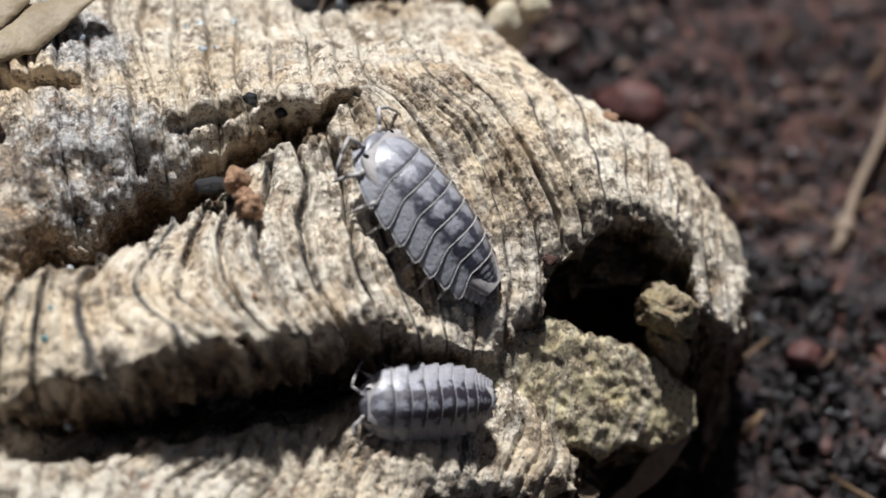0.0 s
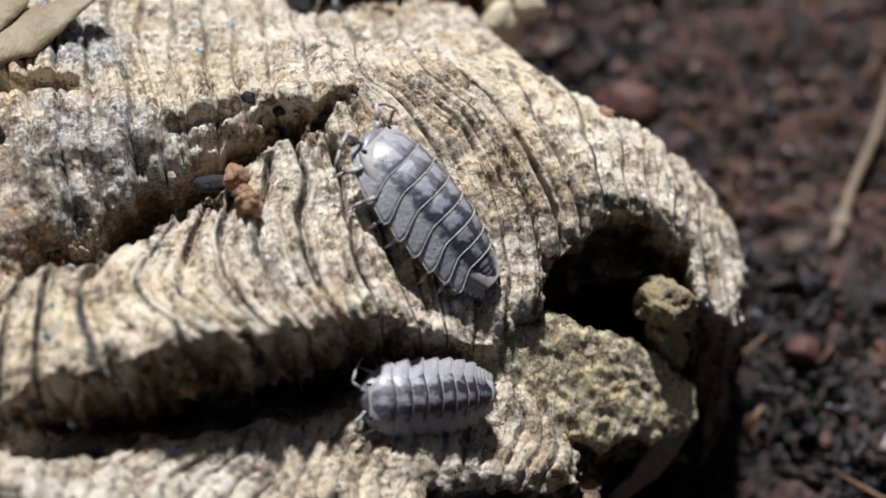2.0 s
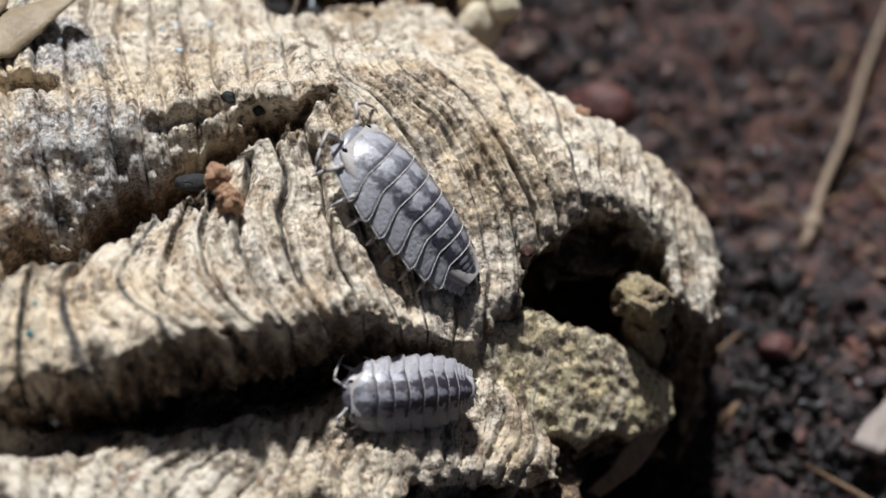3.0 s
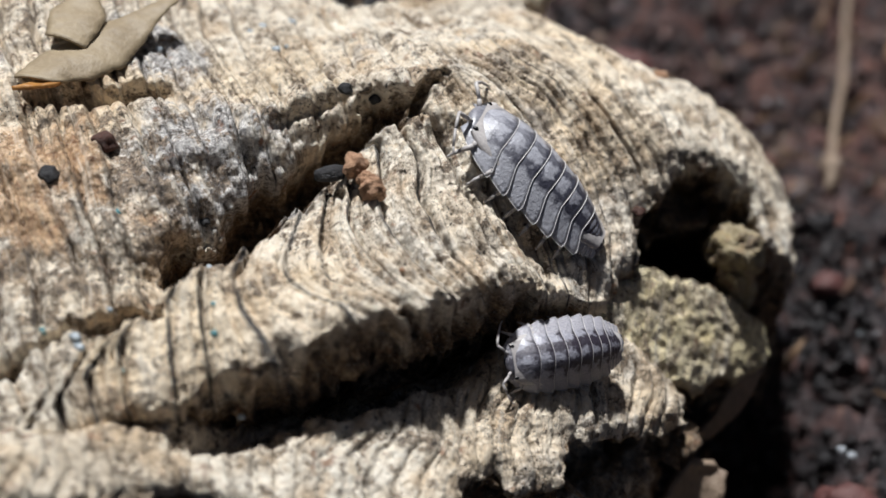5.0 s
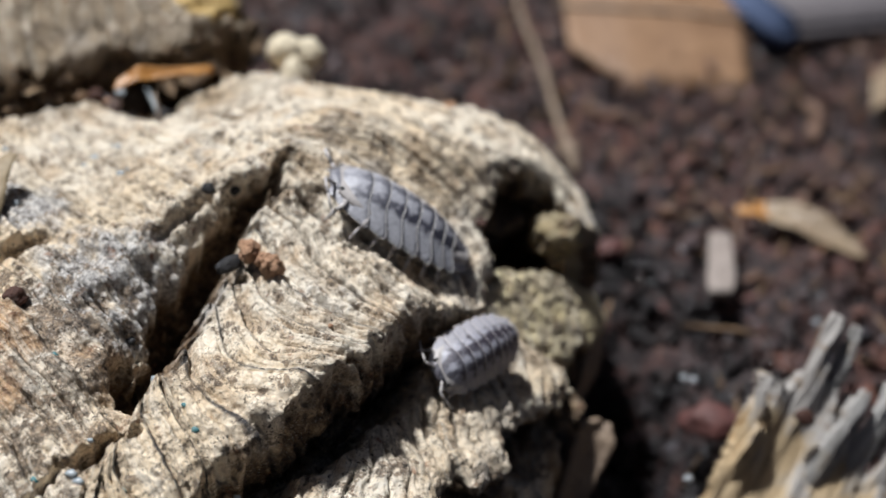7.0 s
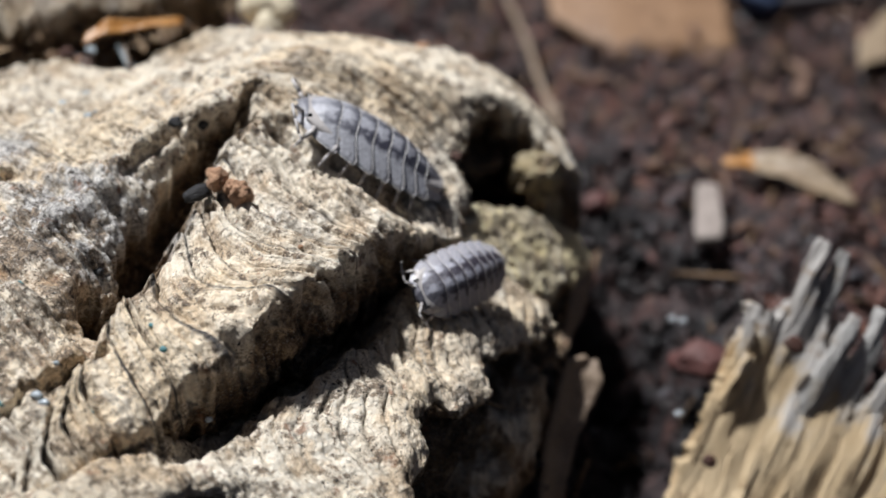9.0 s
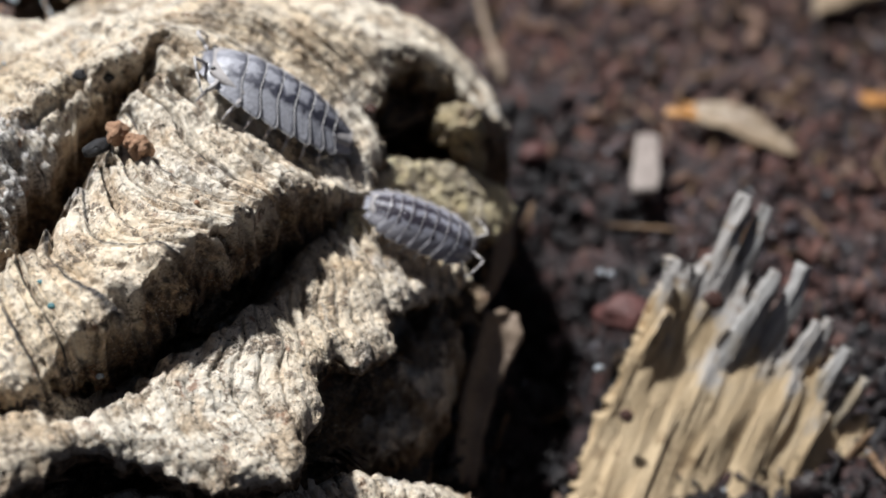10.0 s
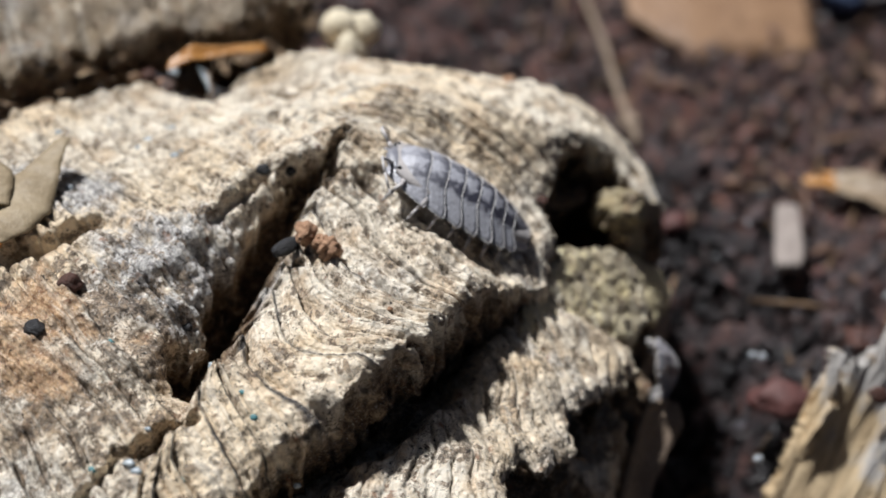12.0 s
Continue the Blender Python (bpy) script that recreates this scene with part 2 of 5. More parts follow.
def wood_material(name, tan, pale, grey, dark, start):
    """Split weathered wood, grain along y; grey towards the tips."""
    n = Nodes(name)
    grain = n.noise(1.0, 5, 0.7, stretch=(1.6, 0.10, 1.0))
    fibre = n.noise(4.5, 3, 0.7, stretch=(1.5, 0.08, 1.0), off=5)
    blot = n.noise(0.30, 4, 0.6, off=13, stretch=(1.3, 0.6, 1))
    sep = n.add("ShaderNodeSeparateXYZ")
    n.link(n.mm, sep.inputs[0])
    col = n.ramp(n.mix(0.25, n.mix(0.5, grain, blot), fibre), [(0.36, tan), (0.62, pale)])
    tip = n.math("ADD", n.math("DIVIDE", n.math("SUBTRACT", sep.outputs["Y"], start), 9.0), n.math("MULTIPLY", n.math("SUBTRACT", blot, 0.5), 3.2))
    col = n.mix(n.ramp(tip, [(0.25, 0.0), (0.75, 0.85)]), col, n.ramp(grain, [(0.35, dark), (0.60, grey)]))
    col = n.mix(n.ramp(n.noise(0.55, 5, 0.65, off=33), [(0.57, 0.0), (0.64, 0.65)]), col, n.ramp(fibre, [(0.35, (0.07, 0.042, 0.022)), (0.62, (0.30, 0.19, 0.095))]))
    col = n.mix(n.ramp(fibre, [(0.26, 0.6), (0.32, 0.0)]), col, (0.11, 0.08, 0.055))
    return n.done(col, n.ramp(grain, [(0.3, 0.55), (0.7, 0.85)]), n.bump(n.mix(0.5, grain, fibre), 0.4))


BARK = bark_material()
BARK_OLIVE = bark_material("olive_cork", 0.6, (0.80, 0.69, 0.36))
# olive cork dyed dark: the hollow's shade is put into its colour
BARK_SHADED = bark_material("shaded_olive_cork", 0.85, (0.26, 0.20, 0.085))
BARK_BROWN = bark_material("brown_cork", 0.82, (0.20, 0.135, 0.07))
SOIL = soil_material("reddish_soil", [(0.05, (0.006, 0.005, 0.007)), (0.26, (0.022, 0.015, 0.017)), (0.42, (0.098, 0.054, 0.050)), (0.54, (0.20, 0.082, 0.058)), (0.64, (0.045, 0.050, 0.068)),
                                     (0.74, (0.14, 0.085, 0.080)), (0.84, (0.26, 0.165, 0.11)), (0.91, (0.075, 0.088, 0.12)), (0.97, (0.26, 0.20, 0.175))])
BLACK_SOIL = soil_material("black_soil", [(0.05, (0.003, 0.003, 0.005)), (0.45, (0.007, 0.006, 0.009)), (0.66, (0.018, 0.013, 0.014)), (0.80, (0.048, 0.024, 0.021)), (0.92, (0.013, 0.015, 0.023))])
SHELL = shell_material("slate_shell", (0.050, 0.050, 0.070), (0.42, 0.425, 0.475), (0.43, 0.435, 0.48), 0.28, 1.0, [(0.0, 0.3), (0.06, 0.2), (0.15, 0.9), (0.33, 0.9), (0.45, 0.1), (0.58, 0.0)])
SHELL_PALE = shell_material("pale_shell", (0.034, 0.028, 0.040), (0.46, 0.465, 0.535), (0.35, 0.345, 0.385), 0.14, 0.45, [(0.0, 0.6), (0.08, 0.55), (0.16, 0.10), (0.34, 0.10), (0.42, 0.65), (0.60, 0.65)])
RIM = plain("plate_rim", (0.58, 0.57, 0.58), (0.78, 0.76, 0.76), 1.5, 0.4, 0.05)
RIM_DIM = plain("dim_plate_rim", (0.42, 0.40, 0.41), (0.60, 0.57, 0.58), 1.5, 0.4, 0.05)
LIMB = plain("limb", (0.30, 0.28, 0.28), (0.55, 0.52, 0.51), 1.2, 0.4, 0.05)
EYE = plain("eye", (0.006, 0.006, 0.007), (0.015, 0.015, 0.017), 3.0, 0.2, 0.02)
CHIP = plain("wood_chip", (0.19, 0.155, 0.14), (0.33, 0.285, 0.26), 0.5, 0.7, 0.3, (1, 0.2, 1))
SPLINTER = wood_material("splintered_wood", (0.42, 0.295, 0.165), (0.62, 0.485, 0.315), (0.44, 0.435, 0.445), (0.27, 0.265, 0.27), 5.0)
GREYWOOD = wood_material("grey_wood", (0.22, 0.17, 0.11), (0.52, 0.45, 0.35), (0.46, 0.455, 0.46), (0.13, 0.13, 0.135), 3.0)
STRAW = plain("straw", (0.15, 0.105, 0.078), (0.28, 0.21, 0.15), 0.5, 0.6, 0.3, (1, 1, 0.2))
LEAF = plain("dry_leaf", (0.16, 0.085, 0.045), (0.31, 0.185, 0.105), 0.25, 0.6, 0.4)
AMBER = plain("amber_flake", (0.26, 0.10, 0.025), (0.50, 0.25, 0.07), 0.4, 0.4, 0.2)
RUST = plain("rust_crumb", (0.32, 0.16, 0.09), (0.66, 0.42, 0.27), 2.4, 0.8, 0.5)
BLACK = plain("dark_pellet", (0.006, 0.006, 0.008), (0.022, 0.022, 0.026), 1.5, 0.6, 0.3)
REDSTONE = plain("red_stone", (0.050, 0.018, 0.017), (0.14, 0.052, 0.046), 0.5, 0.6, 0.4)
TEAL = plain("teal_grain", (0.04, 0.13, 0.15), (0.10, 0.26, 0.28), 2.0, 0.45, 0.1)
BEAD = plain("pale_bead", (0.24, 0.28, 0.31), (0.46, 0.51, 0.55), 2.0, 0.2, 0.05)
TANLEAF = plain("tan_leaf", (0.16, 0.11, 0.07), (0.30, 0.23, 0.155), 0.35, 0.5, 0.3)
DARKRED = plain("dark_red_flake", (0.030, 0.010, 0.006), (0.10, 0.035, 0.022), 1.5, 0.6, 0.3)
SKIN = plain("shed_skin", (0.20, 0.15, 0.09), (0.33, 0.265, 0.175), 0.35, 0.6, 0.2)
YELLOW = plain("yellow_cork", (0.30, 0.19, 0.06), (0.66, 0.48, 0.20), 0.45, 0.7, 0.6)
CREAM = plain("cream_cork", (0.60, 0.50, 0.34), (0.84, 0.77, 0.62), 0.7, 0.8, 0.5)
EARTH = earth_material()
SHRED = plain("soil_fibre", (0.10, 0.055, 0.03), (0.30, 0.19, 0.11), 0.4, 0.7, 0.3)
BITS = plain("bark_bits", (0.070, 0.034, 0.025), (0.21, 0.125, 0.085), 0.16, 0.7, 0.3)
DEW = plain("wet_glint", (0.25, 0.27, 0.30), (0.5, 0.53, 0.56), 1.0, 0.05, 0.02, Specular_IOR_Level=0.8)
LIDGREY = plain("grey_plastic", (0.15, 0.138, 0.148), (0.20, 0.183, 0.195), 0.1, 0.7, 0.05, Specular_IOR_Level=0.2)
BLUE = plain("blue_plastic", (0.055, 0.080, 0.15), (0.080, 0.11, 0.195), 0.1, 0.75, 0.05, Specular_IOR_Level=0.2)


# ---- small tools ----
def link_mesh(name, me, material, parent=None, label=""):
    me.materials.append(material)
    ob = new(name, me)
    if parent is not None:
        ob.parent = parent
    if label:
        ob["label"] = label
    return ob


def part(name, bm, material, parent=None, label="", smooth=True):
    me = bpy.data.meshes.new(name)
    bm.to_mesh(me)
    bm.free()
    if smooth:
        me.polygons.foreach_set("use_smooth", np.ones(len(me.polygons), bool))
    return link_mesh(name, me, material, parent, label)


def grid_mesh(name, P, closed_u=False):
    """A mesh from an array of points, rows by columns, in millimetres."""
    r, c = P.shape[:2]
    idx = np.arange(r * c).reshape(r, c)
    if closed_u:
        idx = np.concatenate([idx, idx[:, :1]], 1)
    q = np.stack([idx[:-1, :-1], idx[:-1, 1:], idx[1:, 1:], idx[1:, :-1]], -1).reshape(-1, 4)
    me = bpy.data.meshes.new(name)
    me.vertices.add(r * c)
    me.vertices.foreach_set("co", (P.reshape(-1) * MM).astype(np.float32))
    me.loops.add(q.size)
    me.polygons.add(len(q))
    me.loops.foreach_set("vertex_index", q.reshape(-1).astype(np.int32))
    me.polygons.foreach_set("loop_start", np.arange(0, q.size, 4, dtype=np.int32))
    me.polygons.foreach_set("use_smooth", np.ones(len(q), bool))
    me.update()
    me.validate()
    return me


def quad_mesh(name, V, F):
    me = bpy.data.meshes.new(name)
    me.vertices.add(len(V))
    me.vertices.foreach_set("co", (V.reshape(-1) * MM).astype(np.float32))
    me.loops.add(F.size)
    me.polygons.add(len(F))
    me.loops.foreach_set("vertex_index", F.reshape(-1).astype(np.int32))
    me.polygons.foreach_set("loop_start", np.arange(0, F.size, F.shape[1], dtype=np.int32))
    me.polygons.foreach_set("use_smooth", np.ones(len(F), bool))
    me.update()
    me.validate()
    return me


LATTICE = np.random.default_rng(5).random((64, 64))


def value_noise(x, y, seed=0):
    x, y = x + seed * 7.31, y - seed * 3.77
    xi, yi = np.floor(x).astype(int), np.floor(y).astype(int)
    fx, fy = x - xi, y - yi
    fx, fy = fx * fx * (3 - 2 * fx), fy * fy * (3 - 2 * fy)
    a, b = LATTICE[xi % 64, yi % 64], LATTICE[(xi + 1) % 64, yi % 64]
    c, d = LATTICE[xi % 64, (yi + 1) % 64], LATTICE[(xi + 1) % 64, (yi + 1) % 64]
    return (a * (1 - fx) + b * fx) * (1 - fy) + (c * (1 - fx) + d * fx) * fy


def fbm(x, y, octaves=4, gain=0.5, seed=0):
    """Between about -1 and 1."""
    out, amp, tot = 0.0, 1.0, 0.0
    for k in range(octaves):
        out = out + amp * (2 * value_noise(x * 2**k, y * 2**k, seed + 3 * k) - 1)
        tot += amp
        amp *= gain
    return out / tot * 1.6


def step(a, b, x):
    t = np.clip((x - a) / (b - a), 0, 1)
    return t * t * (3 - 2 * t)


def outline_distance(X, Y, pts):
    """Signed distance to a closed outline, negative inside."""
    best, inside = np.full(X.shape, 1e9), np.zeros(X.shape, bool)
    for (x0, y0), (x1, y1) in zip(pts, pts[1:] + pts[:1]):
        dx, dy = x1 - x0, y1 - y0
        t = np.clip(((X - x0) * dx + (Y - y0) * dy) / (dx * dx + dy * dy), 0, 1)
        best = np.minimum(best, np.hypot(X - x0 - t * dx, Y - y0 - t * dy))
        if y0 != y1:
            inside ^= ((Y < y0) != (Y < y1)) & (X < x0 + (Y - y0) * dx / dy)
    return np.where(inside, -best, best)


def line_distance(X, Y, pts):
    """Distance to an open line and the share of the way along it."""
    best, along, n = np.full(X.shape, 1e9), np.zeros(X.shape), len(pts) - 1
    for k, ((x0, y0), (x1, y1)) in enumerate(zip(pts, pts[1:])):
        dx, dy = x1 - x0, y1 - y0
        t = np.clip(((X - x0) * dx + (Y - y0) * dy) / (dx * dx + dy * dy), 0, 1)
        d = np.hypot(X - x0 - t * dx, Y - y0 - t * dy)
        along = np.where(d < best, (k + t) / n, along)
        best = np.minimum(best, d)
    return best, along


def lump(name, radii, seed, material, rough=0.25, m=None, parent=None, subdiv=2, label="", freq=1.3):
    """An uneven pebble or crumb."""
    bm = bmesh.new()
    bmesh.ops.create_icosphere(bm, subdivisions=subdiv, radius=1)
    rad = Vector(radii)
    for v in bm.verts:
        k = 1 + rough * noise.noise(v.co * freq + Vector((seed, 2 * seed, -seed))) + 0.5 * rough * noise.noise(v.co * freq * 2.6 + Vector((seed, 0, 5)))
        v.co = Vector((v.co.x * rad.x, v.co.y * rad.y, v.co.z * rad.z)) * k * MM
    ob = part(name, bm, material, parent, label)
    if m is not None:
        ob.matrix_basis = m
    return ob


def at_mm(x, y, z, rx=0, ry=0, rz=0):
    return pose(x * MM, y * MM, z * MM, rx, ry, rz)


# ---- the cork bark ----
TILT = 25.0
BARK_POSE = at_mm(0, 0, 15, TILT, 0, 0)
BUMPS = [(-32, -16, -0.25), (-32, -4, 2.84), (-32, 8, 1.47), (-32, 20, 1.16), (-20, -16, 3.88), (-20, -4, 3.85), (-20, 8, 1.11),
         (-20, 20, -0.4), (-8, -16, 3.5), (-8, -4, -1.1), (-8, 8, 8.43), (-8, 20, 1.47), (4, -16, 5.92), (4, -4, 1.35), (4, 8, 3.76),
         (4, 20, 5.19), (14, 14, 4.63), (-2, -8, 7.09)]
FACE = [(-45, -36), (-21, -23.2), (-15.6, -19.2), (-12.4, -16.8), (-10.8, -14.9), (-8.1, -13), (-6, -11.2), (-4.2, -8.8), (-1.6, -6.4),
        (0.7, -4.1), (3.6, -2), (5.5, -1), (8.2, 3.1), (7.5, 5.5), (7.3, 8.3), (9, 11.5), (11.4, 12.9), (14.1, 13.5), (15.8, 10.9),
        (18.9, 12.2), (18.9, 15.6), (16.3, 19.0), (10.6, 19.9), (5.6, 19.4), (2.4, 19.2), (-0.4, 19.6), (-3, 22), (-5, 23.5), (-8.5, 25.5),
        (-12, 23.5), (-14, 19), (-15.8, 16.4), (-18, 18.5), (-21, 21), (-25, 17.5), (-30, 13), (-45, 10)]
SLAB = [(-45, -42), (-13.3, -23.4), (-11.1, -21.4), (-7.3, -21.5), (-3.6, -23.3), (0, -22.4), (2.7, -17.6), (2.1, -15.4), (3.6, -13.0),
        (5.0, -14.2), (7.5, -12), (7.4, -9.4), (9.4, -8), (13.6, -4.2), (14.4, -3.2), (12.9, -1.8), (9.8, -0.6), (7, 1), (0, -2), (-7, -9.5), (-13, -15), (-21, -20.5), (-45, -33)]
LOBE = [(6.5, 2), (8, 4.4), (10, 5.2), (12, 6.6), (14.3, 7.0), (18.2, 7.4), (19.2, 6.2), (18.5, 3.9), (14, -0.3), (10.2, -2.5), (8.2, -4.0), (5.0, -5.2), (4.5, -2)]
INNER = [(1, -17), (6, -16.6), (9.5, -14.6), (12.6, -11.4), (13.6, -7.5), (13.2, -3), (12.5, 1), (12, 5), (9, 8), (2, 6), (0, -10)]
CREVICE = [(-7.2, 8.0), (-8.6, 5.6), (-10.2, 2.5), (-12.0, -1.2), (-13.8, -5.1), (-15.3, -8.5), (-16.3, -10.8)]
CRACK = [(-15.8, -13.4), (-18.3, -15.4), (-20.3, -16.8), (-22.8, -18.3), (-27, -20.5)]
SLAB_EDGE = [(-7.4, 8.3), (-11.4, 6.3), (-14.9, 3.5), (-16.7, 0.9), (-18, -1.6)]


def face_height(X, Y):
    h = -6.53 - 0.141 * X - 0.304 * Y
    for x, y, a in BUMPS:
        h = h + a * np.exp(-((X - x) ** 2 + (Y - y) ** 2) / 128.0)
    return h


def slab_height(X, Y):
    return 0.44 - 0.237 * X - 0.278 * Y - 0.0163 * X * X * (X > -8) - 1.04 * (X <= -8)


def terraces(u, Y, seed, mm, depth, groove, arch=0.0):
    """Growth layers like thin shingles, one to each whole number of u (about mm wide), with a groove at every step; each has its own strength along its length."""
    k = u
    f = k - np.floor(k)
    own = np.floor(k) * 1.7
    strength = 0.25 + 1.1 * value_noise(own, Y / 5, seed + 2)
    cut = np.clip(2.2 * value_noise(own + 0.5, Y / 3, seed + 5) - 0.45, 0.08, 1.3)
    near = np.minimum(f, 1 - f) * mm
    tilt = depth * strength * (f - 0.5) * step(1.0, 0.92, f)
    return tilt + arch * (1 - (2 * f - 1) ** 2) - groove * cut * np.exp(-((near / (0.09 + 0.035 * mm * cut)) ** 2))


def jag(X, Y, seed):
    return 0.5 * fbm(X / 5, Y / 5, 2, seed=seed) + 0.12 * fbm(X / 0.8, Y / 0.8, 3, seed=seed + 4)


# the layers fan out from the tip of the crevice and wrap over the back
FAN = [5.59, 2.94, 0.55, 0.97, -0.73, 3.56, -0.28, -1.63, 0.66, 0.42, 0.15, 0.47, 0.72, -0.11, -0.29]
FAN_POWERS = [(i, j) for i in range(5) for j in range(5 - i)]


def fan_layer(X, Y):
    xc, yc = np.clip(X, -13, 10), np.clip(Y, -10, 16)
    u = 0.45 * (X - xc) + 0.28 * (Y - yc)
    for (i, j), c in zip(FAN_POWERS, FAN):
        u = u + c * (xc / 10) ** i * ((yc - 2) / 10) ** j
    back = (0.75 * X + 0.62 * Y) / 1.75 + 6.5
    side = 0.92 * (X + 7.2) - 0.40 * (Y - 8.0)
    w = step(-0.6, 0.6, side / (1 + 0.35 * np.clip(Y - 7, 0, 12)))
    u = u * w + back * (1 - w) + 0.27 * fbm(X / 5, Y / 5, 2, seed=11) + 0.03 * fbm(X / 0.9, Y / 0.9, 3, seed=15)
    return u + 0.22 * fbm(u / 1.7, Y * 0.02, 2, seed=20), w


def face_layers(X, Y):
    u, w = fan_layer(X, Y)
    fan = np.exp(-(((X + 4) / 6.5) ** 2) - (((Y + 1.0) / 8.0) ** 2)) * w
    return (terraces(u, Y, 11, 1.8, 0.70 + 0.45 * fan, 0.75 + 0.45 * fan, 0.08 + 0.06 * fan) + terraces(2.7 * u + 0.2, Y, 15, 0.65, 0.26, 0.30)) * (0.90 + 0.10 * w) * (1 - 0.55 * step(2, 4.5, X) * step(4.5, 1.5, Y))


def slab_layer(X, Y):
    return (X - 0.07 * np.clip(Y + 18.8, -4, 5) ** 2 + 0.30 * (Y + 18) + 1.3 * jag(X, Y, 19)) / 1.2


def slab_layers(X, Y):
    u = slab_layer(X, Y)
    return terraces(u, Y, 17, 1.2, 0.38, 0.50, 0.12) + terraces(2.6 * u, Y, 21, 0.45, 0.1, 0.10)


def crumble(X, Y, seed=3):
    pits = np.clip(fbm(X / 0.7, Y / 0.7, 3, 0.6, seed=seed + 30) - 0.50, 0, 1) * step(-0.2, 0.6, fbm(X / 5, Y / 5, 2, seed=seed + 33))
    return 0.22 * fbm(X / 1.2, Y / 1.2, 5, 0.62, seed=seed) + 0.40 * fbm(X / 6, Y / 6, 2, seed=seed + 5) - 0.12 * pits


def upper_face(X, Y):
    wob = fbm(X / 3, Y / 3, 4, seed=1)
    h = face_height(X, Y)
    d, s = line_distance(X, Y, SLAB_EDGE)
    h = h + 0.8 * np.exp(-((d / 1.2) ** 2)) - 0.7 * step(0.25, 0.4, s) * step(0.75, 0.6, s) * np.exp(-(((d - 0.8) / 0.28) ** 2)) * (Y < 6.1 + 0.62 * (X + 11.4) - 0.4)
    bx, by = 1.05 * fbm(X / 2.4, Y / 2.4, 4, 0.6, seed=52), 1.05 * fbm(X / 2.4, Y / 2.4, 4, 0.6, seed=57)
    d, s = line_distance(X + bx, Y + by, CREVICE)
    upper = (X + 7.2) * 0.92 - (Y - 8.0) * 0.40 < 0
    half = np.interp(s, [0, 0.3, 0.6, 0.9, 1], [0.2, 1.15, 1.75, 1.15, 0.4]) * (1 + 0.45 * wob) + 0.25 * fbm(X / 0.7, Y / 0.7, 3, seed=45)
    half = np.maximum(half, 0.1)
    deep = np.interp(s, [0, 0.2, 0.6, 1], [1.5, 6.5, 9.0, 7.0]) * (1 + 0.3 * fbm(X / 0.8, Y / 0.8, 3, seed=47))
    cut = 0.52 * deep * np.where(upper, 1 - step(0.30, 1.6, d / half), 1 - step(0.55, 1.15, d / half))
    cut = cut + step(0.3, 1.5, cut) * (0.55 * fbm(X / 1.1, Y / 1.1, 4, 0.7, seed=48) + 0.4 * np.abs(fbm(X / 0.5, Y / 0.5, 2, seed=49)))
    h = h - cut
    h = h - 3.0 * upper * np.exp(-((d / 3.0) ** 2)) * step(0.15, 0.55, s)
    d, s = line_distance(X + bx, Y + by, CRACK)
    h = h - 2.8 * (1 - step(0.1, 0.55, d + 0.2 * wob))
    d, s = line_distance(X + 0.5 * bx, Y + 0.5 * by, [(-29, -2.0), (-25.3, -0.4), (-23.0, 1.4)])
    h = h - 2.6 * (1 - step(0.3, 1.1, d + 0.3 * wob))
    # hollow beside the resting woodlouse
    d, s = line_distance(X + bx, Y + by, [(-5.8, 3.6), (-2.6, 1.6), (1.6, -0.4), (5.2, 0.2)])
    h = h - 0.75 * np.exp(-((d / 1.3) ** 2)) * (1 + 0.4 * wob)
    far = step(6, 14, Y - 0.3 * X)
    lumpy = 0.55 * fbm(X / 2.2, Y / 2.2, 3, seed=41) * (0.4 + 0.6 * step(2, -6, 0.92 * (X + 12) - 0.4 * Y))
    return h + face_layers(X, Y) * (1 - 0.2 * far) + crumble(X, Y) + lumpy - 2.2 * step(11, 18.5, X) * step(7, 15, Y), outline_distance(X, Y, FACE), 0.17 * cut


def lower_slab(X, Y):
    d, _ = line_distance(X, Y, [(-30, -27), (-21, -21.5), (-13, -16.0), (-7, -10.6), (-2, -5.8), (2, -2.6)])
    gap = 3.5 * np.exp(-(((d + 0.3 * fbm(X / 1.5, Y / 1.5, 3, seed=34)) / 1.2) ** 2))
    d, _ = line_distance(X, Y, [(-28.8, -28.4), (-19.8, -22.9), (-11.8, -17.3), (-5.8, -11.8), (-0.8, -7.1), (3.2, -3.9)])
    gap = gap + 5.0 * (1 - step(0.9, 2.5, d + 0.45 * fbm(X / 1.3, Y / 1.3, 3, seed=36))) * step(-14, -8, X) * step(2.4, -1.5, X)
    shelf = 0.8 * np.exp(-((X - 5.2) ** 2 + (Y + 5.2) ** 2) / 10.0)
    return slab_height(X, Y) + shelf + 0.7 * slab_layers(X, Y) + 1.0 * crumble(X, Y, 7) - gap, outline_distance(X, Y, SLAB)


def side_lobe(X, Y):
    cells = 0.34 * value_noise(X / 0.42, Y / 0.42, 50) + 0.2 * value_noise(X / 0.9, Y / 0.9, 53) + 0.25 * fbm(X / 4, Y / 4, 2, seed=51)
    return -4.2 - 0.82 * (X - 10) + cells + 0.4 * crumble(X, Y, 9), outline_distance(X, Y, LOBE)


def inner_wood(X, Y):
    return -6.8 - 0.38 * (X - 8) - 8.4 * step(-4, 1, Y) + 3.2 * crumble(X, Y, 13) + 1.6 * fbm(X / 3, Y / 3, 4, 0.6, seed=88) - 3.0 * np.clip(fbm(X / 4, Y / 4, 2, seed=89) - 0.2, 0, 1), outline_distance(X, Y, INNER)


def under_ridge(X, Y):
    return 3.2 + crumble(X, Y, 17) - 0.10 * (X + 7.6) ** 2, np.hypot((X + 7.6) / 2.6, Y + 23.0) - 1.6


